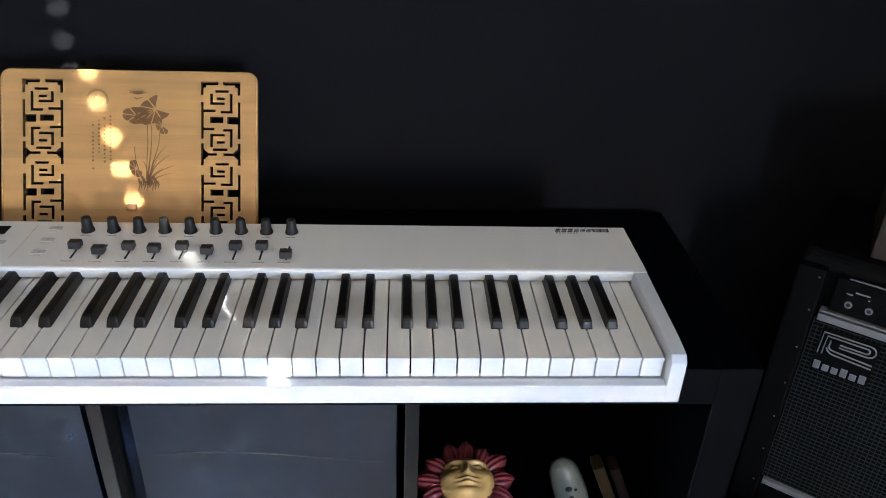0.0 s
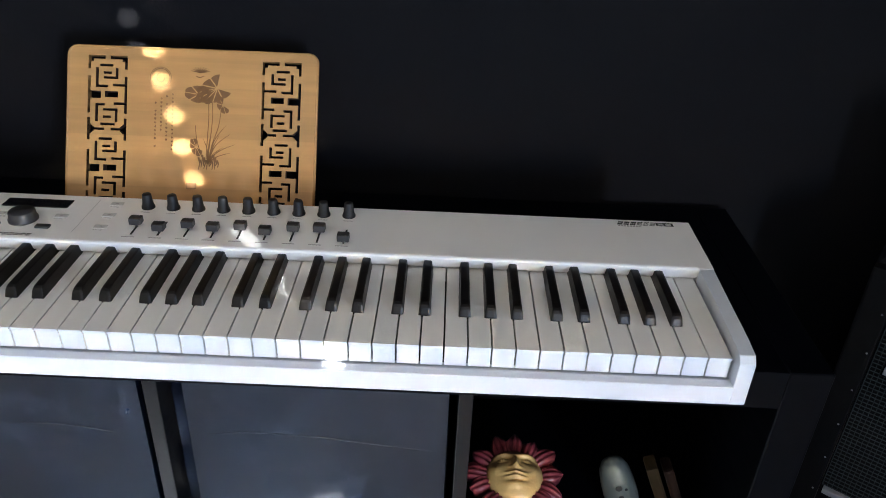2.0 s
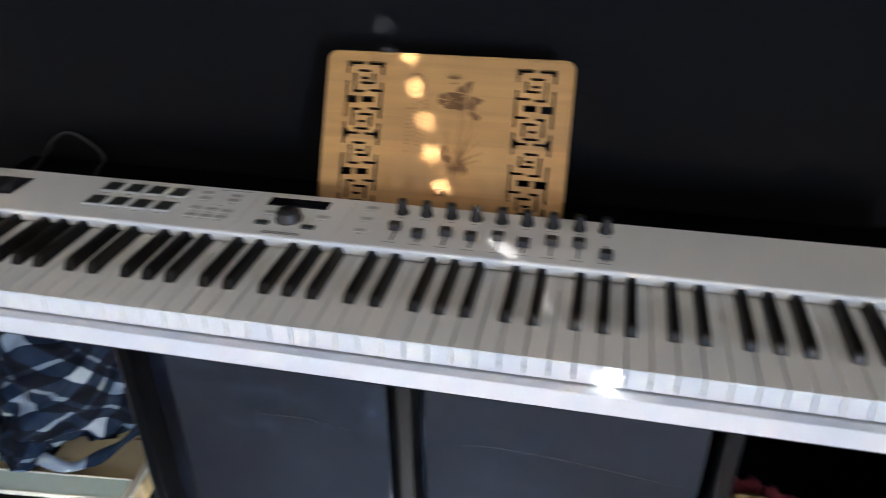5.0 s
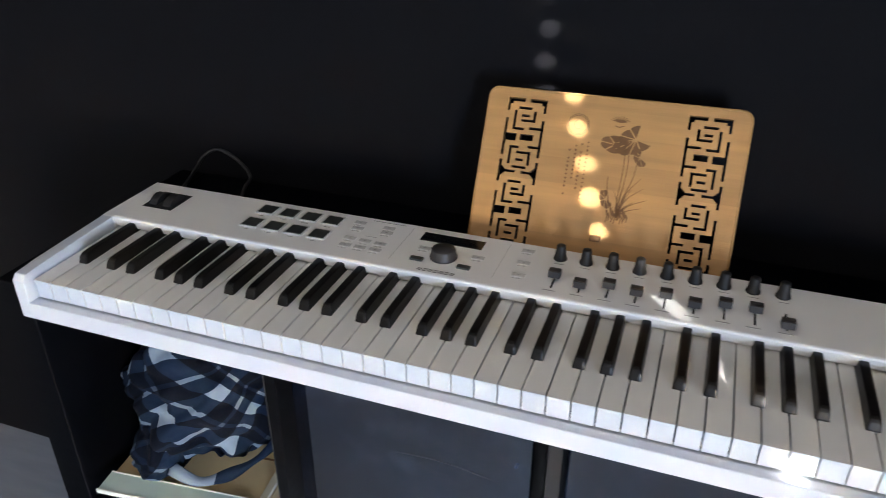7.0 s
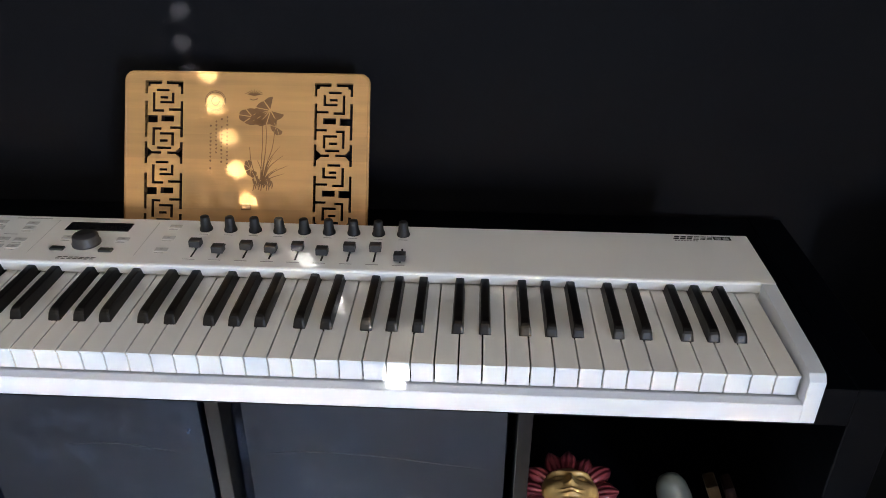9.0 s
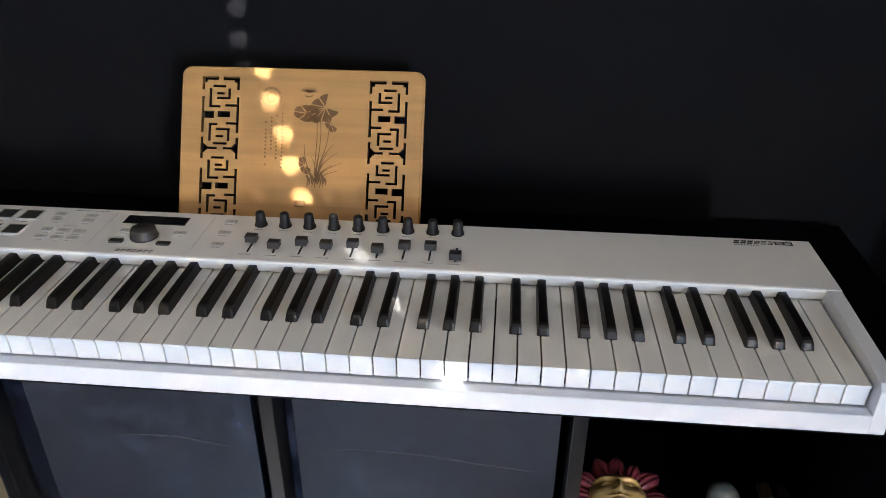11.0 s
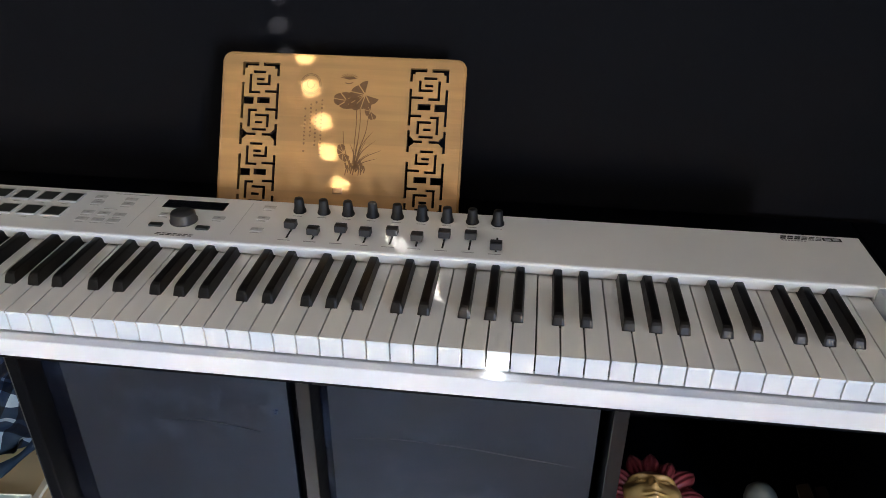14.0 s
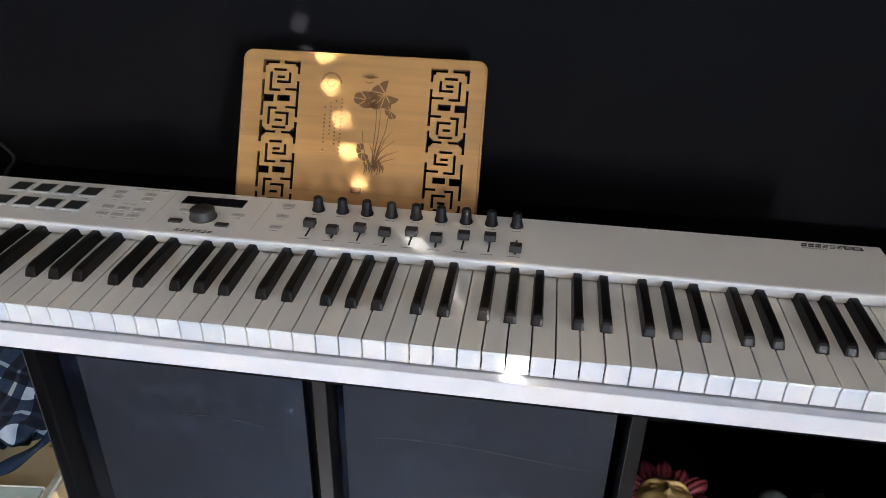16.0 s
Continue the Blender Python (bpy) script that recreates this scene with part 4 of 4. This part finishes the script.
# ---- amplifier beside the shelf ----
AZ = 0.4216
AMP = pose(0.8732, 0.2121, AZ, 0, 0, -37.7)
AX, AW, AH, AD = -0.018, 0.40, 0.437, 0.24     # left edge, right edge, height, depth
crate = thing("amp_plinth", "plain black box carrying the amplifier", "plinth", at=pose(0.8732, 0.2121, 0, 0, 0, -37.7))
part("body", box(AX, AW + 0.01, -0.095, AD, 0.0, AZ - 0.001, 0.004, 2), M_SHELF, crate)
amp = thing("amplifier", "black combo amplifier with woven grille and silver trim", "amplifier", at=AMP)
part("cabinet", prism([(0.014, 0.0), (AD, 0.0), (AD, AH), (0.030, AH), (0.014, AH - 0.014)], "x", AX, AW, 0.008, 2), M_TOLEX, amp, "textured black vinyl cabinet")
part("grille_backing", box(0.018, AW - 0.026, 0.008, 0.016, 0.0605, 0.3505), M_TOLEX, amp, "black cloth behind the mesh")
GP = 0.0064
bm = bmesh.new()
for i in range(int((AW - 0.044) / GP)):
    x = 0.019 + GP * i
    add_box(bm, x, x + 0.0010, 0.0052, 0.0064, 0.061, 0.350)
for i in range(int(0.289 / GP)):
    z = 0.062 + GP * i
    add_box(bm, 0.019, AW - 0.026, 0.0048, 0.0060, z, z + 0.0010)
tagged(part("grille_mesh", bm, M_GRILLE, amp, "grey woven thread mesh"), kind="stuff")
for x in (AX, AW - 0.024):
    part("front_border", box(x, x + (0.035 if x < 0 else 0.024), 0.0, 0.018, 0.0, AH - 0.016, 0.003, 2), M_TOLEX, amp)
for z0, z1 in ((0.0515, 0.0605), (0.3508, 0.3607), (0.3640, 0.3665)):
    part("trim_strip", box(0.022, AW - 0.022, -0.002, 0.012, z0, z1, 0.0008), M_SILVER, amp, "pale silver trim strip")
part("control_face", box(0.031, AW - 0.024, 0.000, 0.016, 0.369, 0.418, 0.001), M_TOLEX, amp, "black control face")
part("face_line", box(0.044, AW - 0.030, -0.0006, 0.002, 0.4200, 0.4212), M_SILVER, amp)
for i in range(2):
    j = part("jack_socket", lathe([(0.0026, 0.0), (0.0048, 0.0), (0.0046, 0.0022), (0.0030, 0.0024), (0.0026, 0.0004)], 18), M_SILVER, amp, "silver ringed jack socket", at=pose(0.0515 + 0.0242 * i, 0.0, 0.385, 90, 0, 0))
    part("socket_hole", lathe([(0, 0.0), (0.0027, 0.0), (0.0027, 0.0006), (0, 0.0007)], 14), M_RUBBER, j)
for x0, x1, z in ((0.0455, 0.053, 0.3990), (0.055, 0.072, 0.4035), (0.071, 0.0735, 0.398)):
    part("printed_bar", box(x0, x1, -0.0006, 0.001, z, z + 0.0016), M_PALEINK, amp)
for i in range(5):
    x = 0.115 + 0.042 * i
    kn = part("control_knob", lathe([(0, 0), (0.0072, 0), (0.0066, 0.010), (0.0, 0.0105)], 18), M_RUBBER, amp, at=pose(x, 0.0, 0.385, 90, 0, 0))
    part("knob_ring", lathe([(0.0050, 0.010), (0.0066, 0.0104), (0.0050, 0.0112)], 18), M_SILVER, kn)
# badge: a dark plate with nested round-ended loops and a row of plain rounded shapes under it
part("badge_plate", box(0.033, 0.1035, 0.0030, 0.0056, 0.2725, 0.3385, 0.001), M_TOLEX, amp, "black badge plate")


def flat_line(pts, w=0.0011):
    return add_tube(bmesh.new(), [(x, 0.0026, z) for x, z in pts], w, 6)


def bend(cx, cz, r, a0, a1, n=8):
    return [(cx + r * math.cos(radians(a0 + (a1 - a0) * k / n)), cz + r * math.sin(radians(a0 + (a1 - a0) * k / n))) for k in range(n + 1)]


LOOPS = ([(0.0352, 0.3015), (0.0362, 0.3345)] + bend(0.092, 0.3265, 0.0085, 90, -90) + [(0.058, 0.318)],
         [(0.0405, 0.3015), (0.0415, 0.3300)] + bend(0.0895, 0.3262, 0.0038, 90, -90) + [(0.058, 0.3224)],
         [(0.0462, 0.325)] + bend(0.0525, 0.3165, 0.0062, 150, 270) + [(0.101, 0.3075)],
         bend(0.0545, 0.3150, 0.0105, 190, 270) + [(0.101, 0.3020)])
for pts in LOOPS:
    part("badge_line", flat_line(pts), M_SILVER, amp)
for k in range(6):
    x = 0.0350 + 0.0113 * k
    part("badge_bar", box(x, x + 0.0085, 0.0012, 0.0032, 0.2765, 0.2895 if k in (0, 3, 5) else 0.2865, 0.0008), M_SILVER, amp)
for z in (0.0520, 0.1135, 0.1763, 0.2371, 0.2993, 0.3601, 0.410):
    part("rivet", lathe([(0, 0), (0.0017, 0), (0.0013, 0.0008), (0, 0.0010)], 12), M_SILVER, amp, at=pose(0.0102, 0.0005, z, 90, 0, 0))
chest = thing("wooden_box", "old brown wooden box on top of the amplifier", "box", at=AMP @ pose(0.055, 0.040, AH, 0, 0, 6))
part("body", box(0, 0.20, 0, 0.14, 0.0, 0.115, 0.003, 2), M_BROWN, chest)
part("lid", box(-0.004, 0.204, -0.004, 0.144, 0.116, 0.14, 0.004, 2), M_BROWN, chest)
bm = bmesh.new()
bmesh.ops.create_grid(bm, x_segments=44, y_segments=32, size=0.5)
for v in bm.verts:
    u, w = v.co.x, v.co.y
    edge = 1 - (2 * max(abs(u), abs(w))) ** 4
    fold = abs(noise.noise(Vector((u * 5.0, w * 4.0, 2.3)))) + 0.4 * abs(noise.noise(Vector((u * 13, w * 11, 7.1))))
    wave = 0.10 * noise.noise(Vector((u * 3, w * 3, 5.5)))
    v.co = Vector((0.050 + (u + wave) * 0.100, -0.048 + (w + wave) * 0.074, 0.004 + max(edge, 0) * (0.006 + 0.040 * fold)))
under = bmesh.ops.extrude_face_region(bm, geom=bm.faces[:])
for v in under["geom"]:
    if isinstance(v, bmesh.types.BMVert):
        v.co.z += 0.003
zmin = min(v.co.z for v in bm.verts)
for v in bm.verts:
    v.co.z -= zmin
bmesh.ops.recalc_face_normals(bm, faces=bm.faces[:])
tagged(part("red_cloth", bm, M_RED, at=pose(0.8732, 0.2121, AZ - 0.001, 0, 0, -37.7), smooth=True), "crumpled red cloth lying on the black plinth", "cloth")
